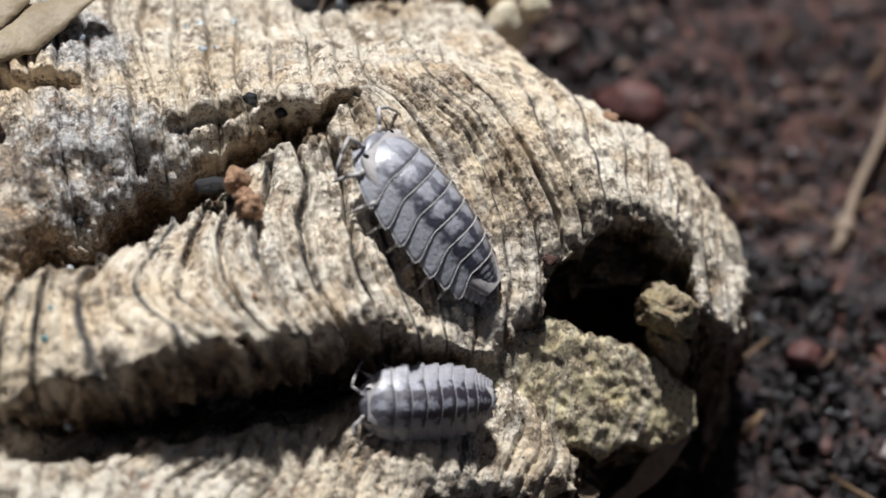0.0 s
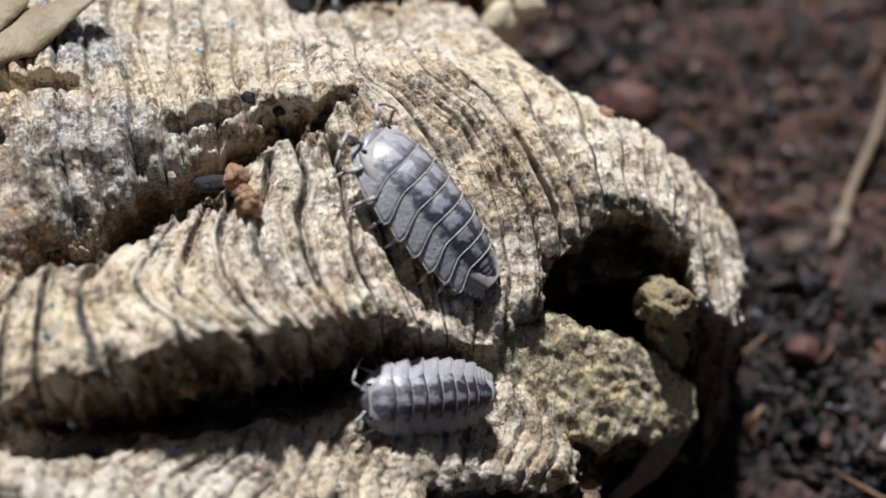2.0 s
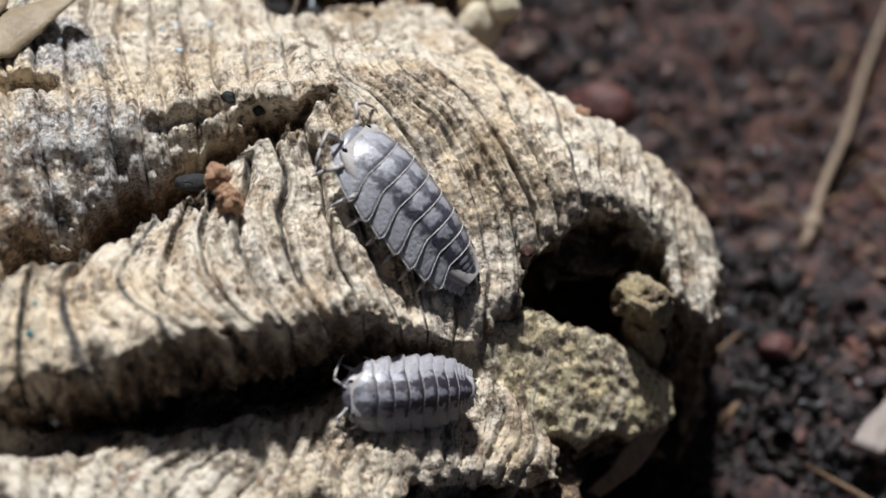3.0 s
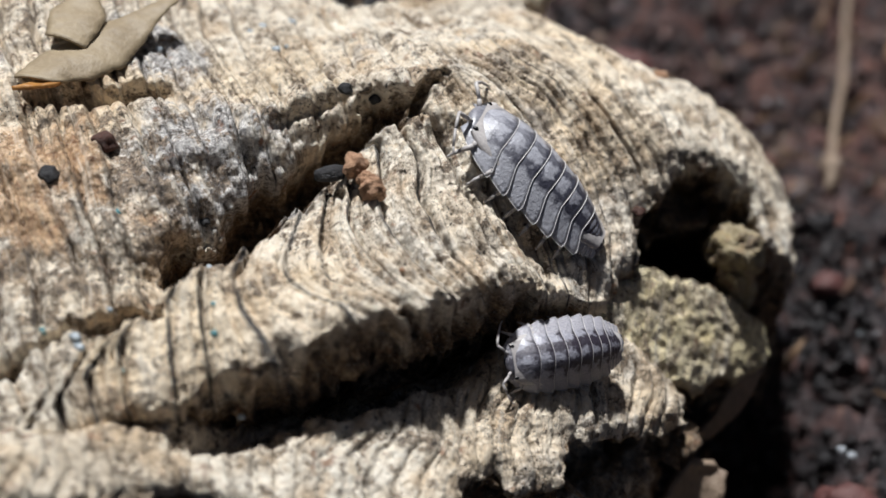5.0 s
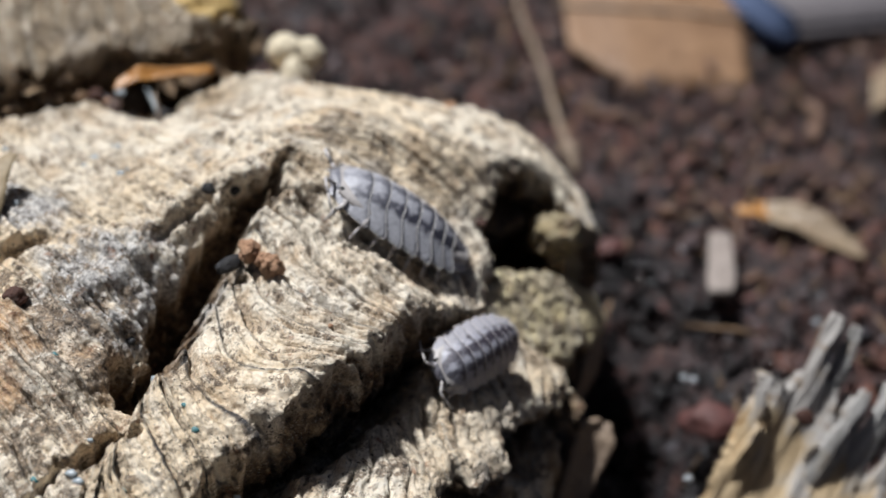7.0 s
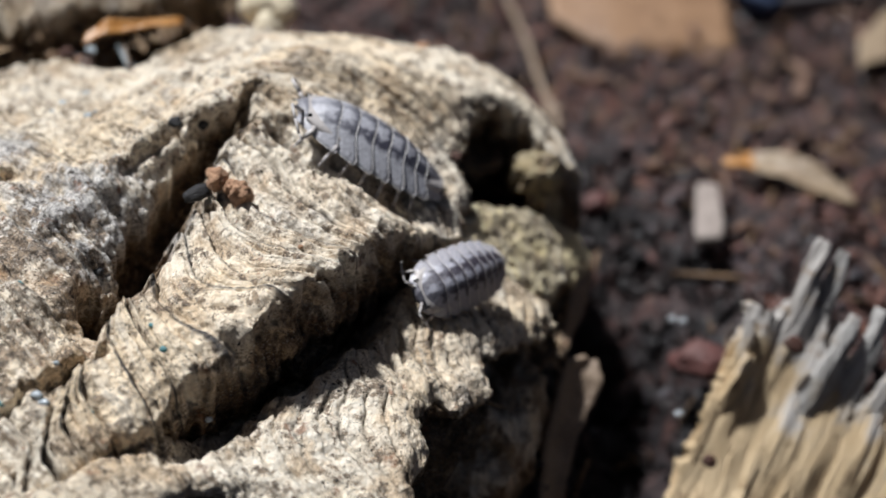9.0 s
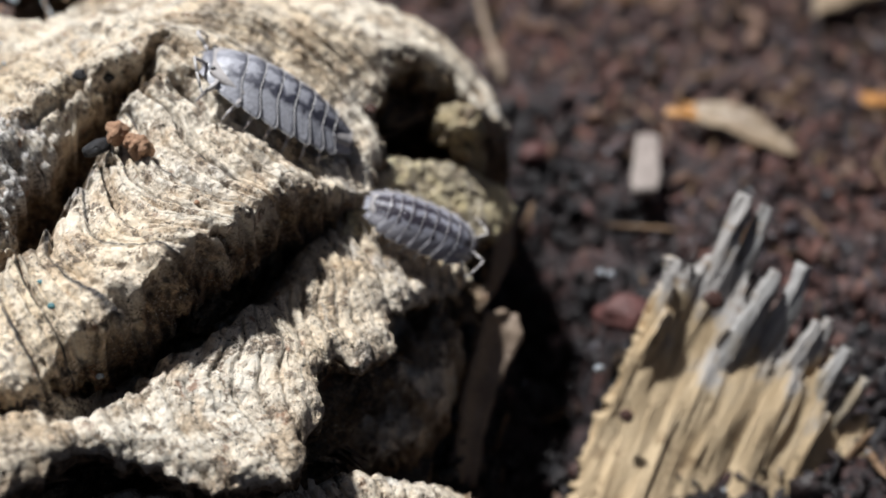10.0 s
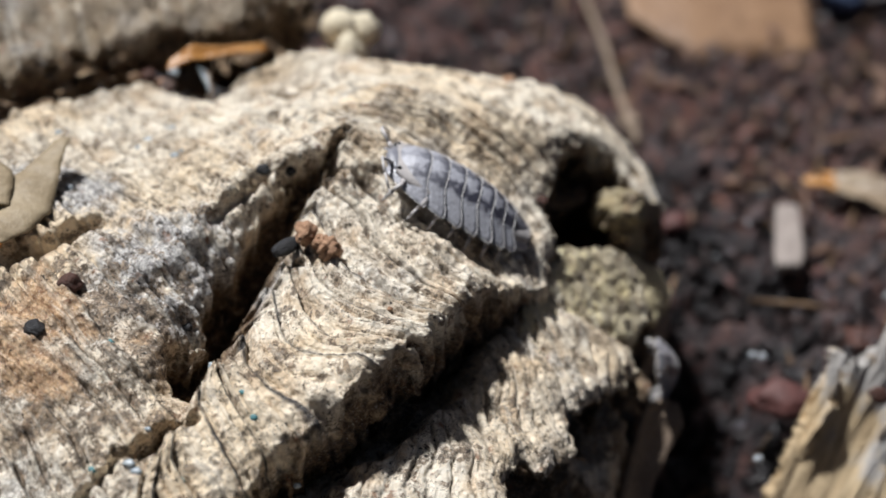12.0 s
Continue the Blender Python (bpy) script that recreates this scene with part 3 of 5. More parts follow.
def under_ledge(X, Y):
    return -0.8 - 0.42 * (X - 5) + slab_layers(X, Y) + crumble(X, Y, 23), np.hypot((X - 5.5) / 3.6, Y + 21.6 - 0.1 * (X - 5.5)) - 2.2


def cork_piece(name, shape, box, grain, material, parent, seed, fall=2.3, tuck=0.80, reach=6.0, round_=0.8, hollow=None, under=9.0, under_x=11.0, open_end=0.0, wall=1.0, torn=0.0, label=""):
    """One layer of cork: a broken top over a ragged outline, whose sides fall away and tuck in underneath."""
    x0, x1, y0, y1 = box
    X, Y = np.meshgrid(np.arange(x0, x1, grain), np.arange(y0, y1, grain))
    top, edge, *leaning = shape(X, Y)
    edge = edge + 0.45 * fbm(X / 3, Y / 3, 3, seed=seed) + 0.22 * fbm(X / 0.9, Y / 0.9, 3, 0.6, seed=seed + 2)
    gy, gx = np.gradient(edge, grain)
    smooth = np.maximum(np.hypot(gx, gy), 0.4)
    out = np.clip(edge, 0, None)
    side = step(-0.4, 0.6, edge)
    rough = 0.62 * fbm(X / 1.1, Y / 1.1, 5, 0.72, seed=seed + 6) - 0.6 * np.clip(np.abs(fbm(X / 1.6, Y / 1.6, 3, seed=seed + 7)) - 0.2, 0, 1) - 0.7 * np.clip(fbm(X / 0.55, Y / 0.55, 2, seed=seed + 13) - 0.25, 0, 1)
    h = top - round_ * step(-1.5, 0.1, edge) ** 2 - fall * out + wall * side * rough
    if hollow:
        tuck = tuck + hollow[3] * np.exp(-(((X - hollow[0]) ** 2 + (Y - hollow[1]) ** 2) / hollow[2] ** 2))
    pull = tuck * out + 1.7 * np.clip(out - under, 0, None) * step(under_x, under_x - 5, X) - wall * side * 0.35 * fbm(X / 0.7 + 9, Y / 0.7, 3, 0.6, seed=seed + 8)
    lean = leaning[0] if leaning else 0.0
    P = np.stack([X - pull * gx / smooth - 0.90 * lean, Y - pull * gy / smooth + 0.42 * lean, h], -1)
    floor = -(15 + 0.4226 * Y) / 0.9063 - 4.0
    keep = (edge < reach - open_end * np.maximum(step(12.5, 15.5, X) * step(16.5, 14.0, Y), step(14.5, 16.5, X) * step(21, 18.5, Y))) & (h > floor)
    idx = np.arange(X.size).reshape(X.shape)
    ok = keep[:-1, :-1] & keep[:-1, 1:] & keep[1:, 1:] & keep[1:, :-1]
    q = np.stack([idx[:-1, :-1], idx[:-1, 1:], idx[1:, 1:], idx[1:, :-1]], -1)[ok]
    used, inv = np.unique(q, return_inverse=True)
    me = quad_mesh(name, P.reshape(-1, 3)[used], inv.reshape(-1, 4))
    layer, ring = fan_layer(X, Y) if shape is upper_face else (slab_layer(X, Y), np.full(X.shape, -0.3))
    lay = me.attributes.new("layer", "FLOAT_VECTOR", "POINT")
    lay.data.foreach_set("vector", np.stack([layer, 0.6 * Y - 0.4 * X, 0.38 + 0.62 * ring], -1).reshape(-1, 3)[used].reshape(-1).astype(np.float32))
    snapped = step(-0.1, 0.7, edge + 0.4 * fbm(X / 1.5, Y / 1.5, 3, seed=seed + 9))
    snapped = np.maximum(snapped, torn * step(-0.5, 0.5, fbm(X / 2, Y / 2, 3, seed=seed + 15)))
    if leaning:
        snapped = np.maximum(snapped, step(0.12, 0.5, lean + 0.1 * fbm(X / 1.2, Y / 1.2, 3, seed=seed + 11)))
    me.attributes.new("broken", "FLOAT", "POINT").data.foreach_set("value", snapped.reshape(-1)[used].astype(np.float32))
    return link_mesh(name, me, material, parent, label)


bark_ob = new("cork_bark")
bark_ob.matrix_basis = BARK_POSE
tagged(bark_ob, "pale weathered cork bark with deep dark crevices, lying on soil", "bark")
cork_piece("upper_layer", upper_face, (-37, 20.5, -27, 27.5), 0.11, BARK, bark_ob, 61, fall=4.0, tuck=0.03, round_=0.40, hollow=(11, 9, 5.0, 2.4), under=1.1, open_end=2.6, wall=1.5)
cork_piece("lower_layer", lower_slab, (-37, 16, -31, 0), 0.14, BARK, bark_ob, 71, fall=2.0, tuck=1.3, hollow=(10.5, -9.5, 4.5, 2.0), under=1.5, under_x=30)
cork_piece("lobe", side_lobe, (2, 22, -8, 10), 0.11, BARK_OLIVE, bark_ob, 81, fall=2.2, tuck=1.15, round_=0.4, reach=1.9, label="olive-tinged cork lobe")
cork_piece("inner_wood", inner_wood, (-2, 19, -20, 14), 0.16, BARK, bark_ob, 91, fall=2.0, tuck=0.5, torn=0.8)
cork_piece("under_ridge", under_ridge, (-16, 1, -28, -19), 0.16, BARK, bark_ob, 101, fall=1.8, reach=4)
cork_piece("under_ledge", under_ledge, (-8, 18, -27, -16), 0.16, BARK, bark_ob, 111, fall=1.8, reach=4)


def on_bark(x, y, lift=0.0, shape=upper_face):
    """A world point on the bark, from the bark's own plan, in millimetres."""
    top, *_ = shape(np.array([[x]], float), np.array([[y]], float))
    return BARK_POSE @ Vector((x * MM, y * MM, (top[0, 0] + lift) * MM))


def in_bark(x, y, h):
    return BARK_POSE @ (Vector((x, y, h)) * MM)


# ---- the soil ----
def ground_level(X, Y):
    """The soil, with the deep dark gap along the bark and soil packed between the two pieces of bark."""
    d, _ = line_distance(X, Y, [(15, -18), (20, -7), (23.5, 3), (23, 13)])
    e, _ = line_distance(X, Y, [(-46, 10), (-34, 16.5), (-24, 22.5), (-13, 25.5)])
    return 14.5 * np.exp(-((e / 4.8) ** 2)) - 1.0 + 1.5 * fbm(X / 14, Y / 14, 3, seed=2) - 10.0 * np.exp(-((d / 6.5) ** 2)) - 5.0 * np.exp(-(((X - 33) ** 2 + (Y + 14) ** 2) / 90.0))


GRID_X, GRID_Y = np.meshgrid(np.arange(-60, 111, 0.5), np.arange(-60, 141, 0.5))
GRID_Z = ground_level(GRID_X, GRID_Y)


def ground_height(x, y):
    return float(GRID_Z[int((y + 60) * 2), int((x + 60) * 2)])


def soil_ground():
    xs = np.concatenate([[-900, -500, -250, -140], np.arange(-80, 120, 0.6), [160, 260, 500, 900]])
    ys = np.concatenate([[-900, -500, -250, -120], np.arange(-60, 150, 0.6), [200, 300, 500, 900]])
    X, Y = np.meshgrid(xs, ys)
    Z = ground_level(X, Y) + 1.7 * fbm(X / 3.2, Y / 3.2, 5, 0.72, seed=5)
    ob = link_mesh("ground", grid_mesh("ground", np.stack([X, Y, Z], -1)), EARTH)
    return tagged(ob, "dark moist brown soil", "soil", kind="structure")


soil_ground()


def joined(name, base_list, count, place, material, seed):
    """Many small uneven pieces in one mesh."""
    rng = np.random.default_rng(seed)
    V, F, off = [], [], 0
    for k in range(count):
        v, f = base_list[rng.integers(len(base_list))]
        a, b, c = rng.random(3) * 6.28
        ca, sa, cb, sb, cc, sc = math.cos(a), math.sin(a), math.cos(b), math.sin(b), math.cos(c), math.sin(c)
        R = np.array([[ca, -sa, 0], [sa, ca, 0], [0, 0, 1]]) @ np.array([[cb, 0, sb], [0, 1, 0], [-sb, 0, cb]]) @ np.array([[1, 0, 0], [0, cc, -sc], [0, sc, cc]])
        p, s = place(rng)
        V.append(v * s @ R.T + p)
        F.append(f + off)
        off += len(v)
    V, F = np.concatenate(V) * MM, np.concatenate(F)
    me = bpy.data.meshes.new(name)
    me.vertices.add(len(V))
    me.vertices.foreach_set("co", V.reshape(-1).astype(np.float32))
    me.loops.add(F.size)
    me.polygons.add(len(F))
    me.loops.foreach_set("vertex_index", F.reshape(-1).astype(np.int32))
    me.polygons.foreach_set("loop_start", np.arange(0, F.size, 3, dtype=np.int32))
    me.update()
    return link_mesh(name, me, material)


def crumb_shapes(n, seed):
    out = []
    for k in range(n):
        bm = bmesh.new()
        bmesh.ops.create_icosphere(bm, subdivisions=1, radius=1)
        for v in bm.verts:
            v.co *= 1 + 0.95 * noise.noise(v.co * 1.2 + Vector((seed + 7 * k, 3 * k, 0))) + 0.3 * noise.noise(v.co * 3.1 + Vector((k, 0, seed)))
        bmesh.ops.triangulate(bm, faces=bm.faces)
        sq = 0.5 + 0.5 * ((k * 37) % 10) / 10
        out.append((np.array([(v.co.x, v.co.y, v.co.z * sq) for v in bm.verts]), np.array([[v.index for v in f.verts] for f in bm.faces])))
        bm.free()
    return out


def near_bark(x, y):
    """Blacker ground along the bark and round the foot of the splintered wood."""
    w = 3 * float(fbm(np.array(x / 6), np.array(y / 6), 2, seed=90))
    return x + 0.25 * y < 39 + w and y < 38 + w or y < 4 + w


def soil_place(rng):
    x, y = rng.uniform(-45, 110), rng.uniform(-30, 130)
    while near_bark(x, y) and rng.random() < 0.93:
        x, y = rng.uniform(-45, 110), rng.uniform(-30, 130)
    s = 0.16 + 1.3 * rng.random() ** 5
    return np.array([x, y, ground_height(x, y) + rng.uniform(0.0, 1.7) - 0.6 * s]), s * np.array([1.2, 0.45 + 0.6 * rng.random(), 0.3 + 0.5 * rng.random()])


def black_soil_place(rng):
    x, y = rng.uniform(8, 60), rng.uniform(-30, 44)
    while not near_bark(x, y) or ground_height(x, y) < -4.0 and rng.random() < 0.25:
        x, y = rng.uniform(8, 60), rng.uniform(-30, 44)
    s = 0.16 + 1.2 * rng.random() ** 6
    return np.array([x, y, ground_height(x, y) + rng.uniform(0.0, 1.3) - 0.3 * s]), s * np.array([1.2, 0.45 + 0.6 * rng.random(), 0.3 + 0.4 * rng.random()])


def shred_place(rng):
    x, y = rng.uniform(10, 95), rng.uniform(-20, 120)
    s = 0.5 + 1.2 * rng.random() ** 2
    return np.array([x, y, ground_height(x, y) + rng.uniform(0.5, 1.8)]), s * np.array([2.2, 0.22, 0.14])


def bit_place(rng):
    x, y = rng.uniform(26, 100), rng.uniform(22, 110)
    s = 0.3 + 1.2 * rng.random() ** 4
    return np.array([x, y, ground_height(x, y) + rng.uniform(0.6, 1.8)]), s * np.array([1.5, 0.9, 0.3])


def dew_place(rng):
    x, y = rng.uniform(12, 75), rng.uniform(-15, 75)
    return np.array([x, y, ground_height(x, y) + rng.uniform(1.2, 2.0)]), (0.10 + 0.18 * rng.random()) * np.ones(3)


tagged(joined("soil_crumbs", crumb_shapes(12, 3), 30000, soil_place, SOIL, 4), "loose dark brown and reddish soil crumbs", "soil", kind="stuff")
tagged(joined("black_soil_crumbs", crumb_shapes(12, 21), 11000, black_soil_place, BLACK_SOIL, 14), "black soil crumbs along the bark", "soil", kind="stuff")
tagged(joined("bark_bits", crumb_shapes(8, 33), 620, bit_place, BITS, 16), "tan and orange bark bits scattered on the soil", "bark bits", kind="stuff")
tagged(joined("soil_shreds", crumb_shapes(8, 9), 420, shred_place, SHRED, 6), "thin brown fibres and bark shreds in the soil", "fibre", kind="stuff")
tagged(joined("dew_beads", crumb_shapes(3, 1), 90, dew_place, DEW, 8), "tiny wet glints on the soil", "dew", kind="stuff")


# ---- loose things on the soil ----
def flake_mesh(name, rows_of, material, parent=None, thick=0.25, cols=9, curl=0.0, seed=1, label=""):
    """A thin bent flake along a line: (x, y, z, half width, side x, side y, side z) per row, in millimetres."""
    pts = np.array(rows_of, float)
    n = len(pts)
    t = np.linspace(0, n - 1, 6 * n)
    R = np.stack([np.interp(t, range(n), pts[:, k]) for k in range(7)], 1)
    v = np.linspace(-1, 1, cols)
    side = R[:, 4:7] / np.linalg.norm(R[:, 4:7], axis=1, keepdims=True)
    rag = 1 + 0.14 * fbm(t * 1.7, t * 0 + seed, 3, seed=seed)
    P = R[:, None, :3] + (R[:, 3] * rag)[:, None, None] * v[None, :, None] * side[:, None, :]
    P[..., 2] += curl * (v**2)[None, :] * R[:, 3][:, None] + 0.16 * fbm(P[..., 0] / 1.2, P[..., 1] / 1.2, 3, seed=seed + 3)
    ob = link_mesh(name, grid_mesh(name, P), material, parent, label)
    sol = ob.modifiers.new("thickness", "SOLIDIFY")
    sol.thickness, sol.offset = thick * MM, 0
    return ob


chip = flake_mesh("wood_chip", [(33.2, 21.4, 1.4, 1.1, 1, 0, 0), (34.5, 26.2, 1.7, 1.3, 1, 0, 0), (35.6, 30.4, 1.5, 1.05, 1, 0, 0)], CHIP, thick=0.9, seed=4)
tagged(chip, "pale flat wood chip lying on dark soil", "wood chip")
dry = new("dry_leaf")
tagged(dry, "curled dry leaf with an orange end, lying on soil", "leaf")
flake_mesh("leaf_blade", [(40.6, 33.2, 2.6, 1.2, 0.3, 1, 0.3), (43.2, 31.8, 2.9, 1.9, 0.3, 1, 0.4), (46, 29.7, 2.7, 1.7, 0.3, 1, 0.4), (49, 27.6, 2.0, 0.5, 0.3, 1, 0.3)], TANLEAF, dry, 0.3, curl=0.3, seed=5)
flake_mesh("leaf_tip", [(38.1, 34.0, 2.3, 0.35, 0.3, 1, 0.3), (39.6, 33.7, 2.6, 0.9, 0.3, 1, 0.3), (41.0, 33.0, 2.65, 1.1, 0.3, 1, 0.3)], AMBER, dry, 0.3, curl=0.3, seed=6, label="orange brown leaf end")
big_leaf = new("brown_leaf")
flake_mesh("leaf_blade", [(29, 75, 2.5, 7, 0.05, 1, 0.25), (36, 74, 3.2, 12, 0.1, 1, 0.28), (44, 75, 3.0, 13, 0.1, 1, 0.26), (51, 76, 2.2, 13, 0.1, 1, 0.24)], LEAF, big_leaf, 0.4, curl=-0.03, seed=7)
flake_mesh("midrib", [(28, 75, 2.8, 0.35, 0.1, 1, 0), (36, 74, 3.5, 0.45, 0.1, 1, 0), (44, 75, 3.3, 0.4, 0.1, 1, 0), (51.5, 76, 2.5, 0.25, 0.1, 1, 0)], STRAW, big_leaf, 0.5, seed=8, label="pale midrib")
tagged(big_leaf, "large flat tan-brown dry leaf on the soil", "leaf")
tan_leaf = flake_mesh("tan_leaf", [(62, 60, 2, 3, 0.3, 1, 0.2), (67, 64, 3, 5, 0.3, 1, 0.2), (74, 68, 2, 4, 0.3, 1, 0.2)], TANLEAF, thick=0.4, seed=8)
tagged(tan_leaf, "pale tan dry leaf piece on the soil", "leaf")
red_flake = flake_mesh("orange_flake", [(60, 39.5, 1.4, 0.8, 0, 1, 0.2), (63, 39, 1.8, 1.2, 0, 1, 0.2), (65.5, 38.5, 1.5, 0.6, 0, 1, 0.2)], AMBER, thick=0.3, seed=9)
tagged(red_flake, "small orange leaf flake on the soil", "leaf")


def stalk():
    pts = [(24.1, 41.6, 0.6), (24.3, 44, 0.9), (23.9, 50, 1.2), (24.2, 60, 1.5), (23.8, 72, 1.8), (24.0, 88, 2.2), (23.5, 104, 2.4)]
    bm = tube_bm(pts, [0.36, 0.54, 0.40, 0.40, 0.36, 0.36, 0.28], 10)
    for v in bm.verts:
        v.co += Vector((noise.noise(v.co * 900), noise.noise(v.co * 900 + Vector((5, 0, 0))), 0)) * 0.12 * MM
    ob = part("straw_stalk", bm, STRAW)
    lump("node", (0.95, 1.4, 0.9), 3, STRAW, 0.3, at_mm(24.1, 45.2, 1.0), ob, label="swollen joint of the stalk")
    return tagged(ob, "dry straw-coloured plant stalk lying on the soil", "stalk")


def splintered_wood():
    """A steep splintered board: prongs along the grain over a common foot."""
    ob = new("splintered_wood")
    up, right, out = Vector((0.467, 0.434, 0.770)), Vector((0.877, -0.339, -0.341)), Vector((-0.113, -0.834, 0.539))
    m = Matrix((right, up, out)).transposed().to_4x4()
    m.translation = Vector((25.3, -5.4, -0.5)) * MM
    ob.matrix_basis = m
    tagged(ob, "splintered weathered piece of pale wood standing in the soil", "wood")
    # u and v of foot and tip, half widths there, set back, grey or tan
    prongs = [(0.8, 1.6, -2.1, 10.8, 2.6, 0.35, 0.0, 0), (2.5, 4.2, -0.1, 18.3, 2.6, 0.55, -0.3, 0), (3.5, 6.2, 1.7, 18.4, 2.3, 0.5, -0.8, 1),
              (5.3, 4.3, 4.2, 14.6, 2.4, 0.45, 0.35, 1), (7.0, 5.0, 6.0, 16.0, 2.4, 0.6, -0.1, 1), (9.2, 4.5, 9.0, 13.0, 2.2, 0.35, -0.2, 0),
              (10.3, 4.8, 9.9, 13.6, 2.2, 0.4, -0.6, 0), (12.1, 4.1, 11.8, 12.4, 2.0, 0.5, 0.2, 1), (14.0, 3.5, 14.1, 11.2, 1.9, 0.35, -0.3, 1),
              (-0.2, 2.0, -1.2, 8.4, 1.2, 0.5, 0.1, 0)]
    # the common board, split along the grain at its ragged top
    U, V = np.meshgrid(np.arange(-3.4, 17, 0.09), np.arange(-7, 18, 0.14))
    slant = U + 0.10 * (V + 6)
    top = np.interp(slant, [-1, 0.2, 0.9, 2, 3.4, 4.6, 5.6, 6.6, 8.2, 9.4, 11, 12.6, 14, 16.6], [12, 12, 9, 15, 15.5, 13, 11.5, 13.5, 12, 11, 12.5, 10.5, 10, 8])
    top = top + 3.4 * step(0.0, 1.0, slant) * fbm(slant / 1.1, slant * 0 + 3, 4, 0.7, seed=230)
    strips = 0.35 * value_noise(np.floor(slant / 0.9 + 0.5 * fbm(slant, V / 9, 2, seed=231)), V / 30, 232)
    O = -0.7 + strips + 0.12 * fbm(slant / 0.5, V / 8, 4, 0.65, seed=233) + 0.30 * fbm(slant / 1.4, V / 10, 3, seed=236) + 0.35 * fbm(slant / 3, V / 6, 2, seed=234) + 0.03 * np.clip(1 - V, 0, 8) ** 2
    idx = np.arange(U.size).reshape(U.shape)
    keep = (V < top) & (slant > -0.6 + 0.35 * fbm(V / 3, V * 0, 2, seed=235))
    ok = keep[:-1, :-1] & keep[:-1, 1:] & keep[1:, 1:] & keep[1:, :-1]
    q = np.stack([idx[:-1, :-1], idx[:-1, 1:], idx[1:, 1:], idx[1:, :-1]], -1)[ok]
    used, inv = np.unique(q, return_inverse=True)
    board = link_mesh("board", quad_mesh("board", np.stack([U, V, O], -1).reshape(-1, 3)[used], inv.reshape(-1, 4)), SPLINTER, ob, "tan split board under the splinters")
    sol = board.modifiers.new("thickness", "SOLIDIFY")
    sol.thickness, sol.offset = 1.3 * MM, -1
    for k, (u0, v0, u1, v1, w0, w1, back, grey) in enumerate(prongs):
        rows, cols = 60, 36
        P = np.zeros((rows, cols, 3))
        for i in range(rows):
            q = i / (rows - 1)
            wid = 0.55 * w0 + (w1 - 0.55 * w0) * q**1.5
            mid = u0 + (u1 - u0) * q**1.4 + 0.18 * math.sin(5 * q + k)
            for j in range(cols):
                a = 2 * math.pi * j / cols
                th = 0.75 - 0.4 * q
                P[i, j] = (mid + wid * math.cos(a), v0 + (v1 - v0) * q, back + th * math.sin(a) * (1 if math.sin(a) > 0 else 1.6))
        ridges = 0.22 * fbm(P[..., 0] / 0.4, P[..., 1] / 8, 4, 0.65, seed=200 + k)
        P[..., 2] += ridges * np.sin(np.linspace(0, 2 * math.pi, cols, endpoint=False))[None, :].clip(0, 1)
        P[..., 2] -= 2.6 * (1 - np.linspace(0, 1, rows)[:, None]) ** 1.6
        P[..., 0] += 0.12 * fbm(P[..., 1] / 1.5, P[..., 0], 2, seed=220 + k)
        me = grid_mesh("splinter", P, closed_u=True)
        me2 = bmesh.new()
        me2.from_mesh(me)
        bmesh.ops.holes_fill(me2, edges=[e for e in me2.edges if e.is_boundary])
        me2.to_mesh(me)
        me2.free()
        link_mesh("splinter", me, GREYWOOD if grey else SPLINTER, ob, "grey weathered splinter" if grey else "tan splinter")
    lump("resin_spot", (0.6, 0.45, 0.2), 7, DARKRED, 0.3, at_mm(-0.1, 0.4, 1.05), ob, label="dark red resin spot")
    lump("knot", (0.8, 0.6, 0.2), 8, DARKRED, 0.3, at_mm(1.4, 10.6, 0.45), ob, label="dark brown knot")
    return ob


def pebble(name, x, y, z, radii, seed, material, label, category, rz=0):
    ob = lump(name, radii, seed, material, 0.35, at_mm(x, y, z, 8, -6, rz), subdiv=3)
    return tagged(ob, label, category)


def tube_bm(pts, radii, n=8, cap=True):
    """A round tube through points, in millimetres."""
    bm, rings = bmesh.new(), []
    for k, p in enumerate(pts):
        p = Vector(p)
        d = (Vector(pts[min(k + 1, len(pts) - 1)]) - Vector(pts[max(k - 1, 0)])).normalized()
        q = d.to_track_quat("Z", "Y")
        rings.append([bm.verts.new((p + q @ Vector((radii[k] * math.cos(2 * math.pi * j / n), radii[k] * math.sin(2 * math.pi * j / n), 0))) * MM) for j in range(n)])
    for a, b in zip(rings, rings[1:]):
        for j in range(n):
            bm.faces.new((a[j], a[(j + 1) % n], b[(j + 1) % n], b[j]))
    if cap:
        bm.faces.new(rings[0][::-1])
        bm.faces.new(rings[-1])
    return bm


stalk()
splintered_wood()
pebble("red_stone", 3.9, 44.7, 3.0, (3.0, 2.2, 2.0), 3, REDSTONE, "dull red lump half buried in soil", "stone", 20)
pebble("red_stone", 27.9, 5.2, 0.8, (2.4, 1.6, 1.3), 9, REDSTONE, "small dull red lump on black soil", "stone", -15)
pebble("red_stone", 24.8, 28.2, 0.9, (1.3, 1.0, 0.9), 14, REDSTONE, "small orange-red grain on the soil", "stone", 40)
for k, (x, y, z) in enumerate(((26.6, 9.4, 1.6), (27.4, 9.2, 1.6), (24.2, -1.6, 1.0), (40.0, 12.0, 1.2), (41.0, 18.0, 1.4))):
    pebble("wet_bead", x, y, z, (0.33, 0.3, 0.3), 20 + k, DEW, "tiny wet glinting bead on the soil", "bead")

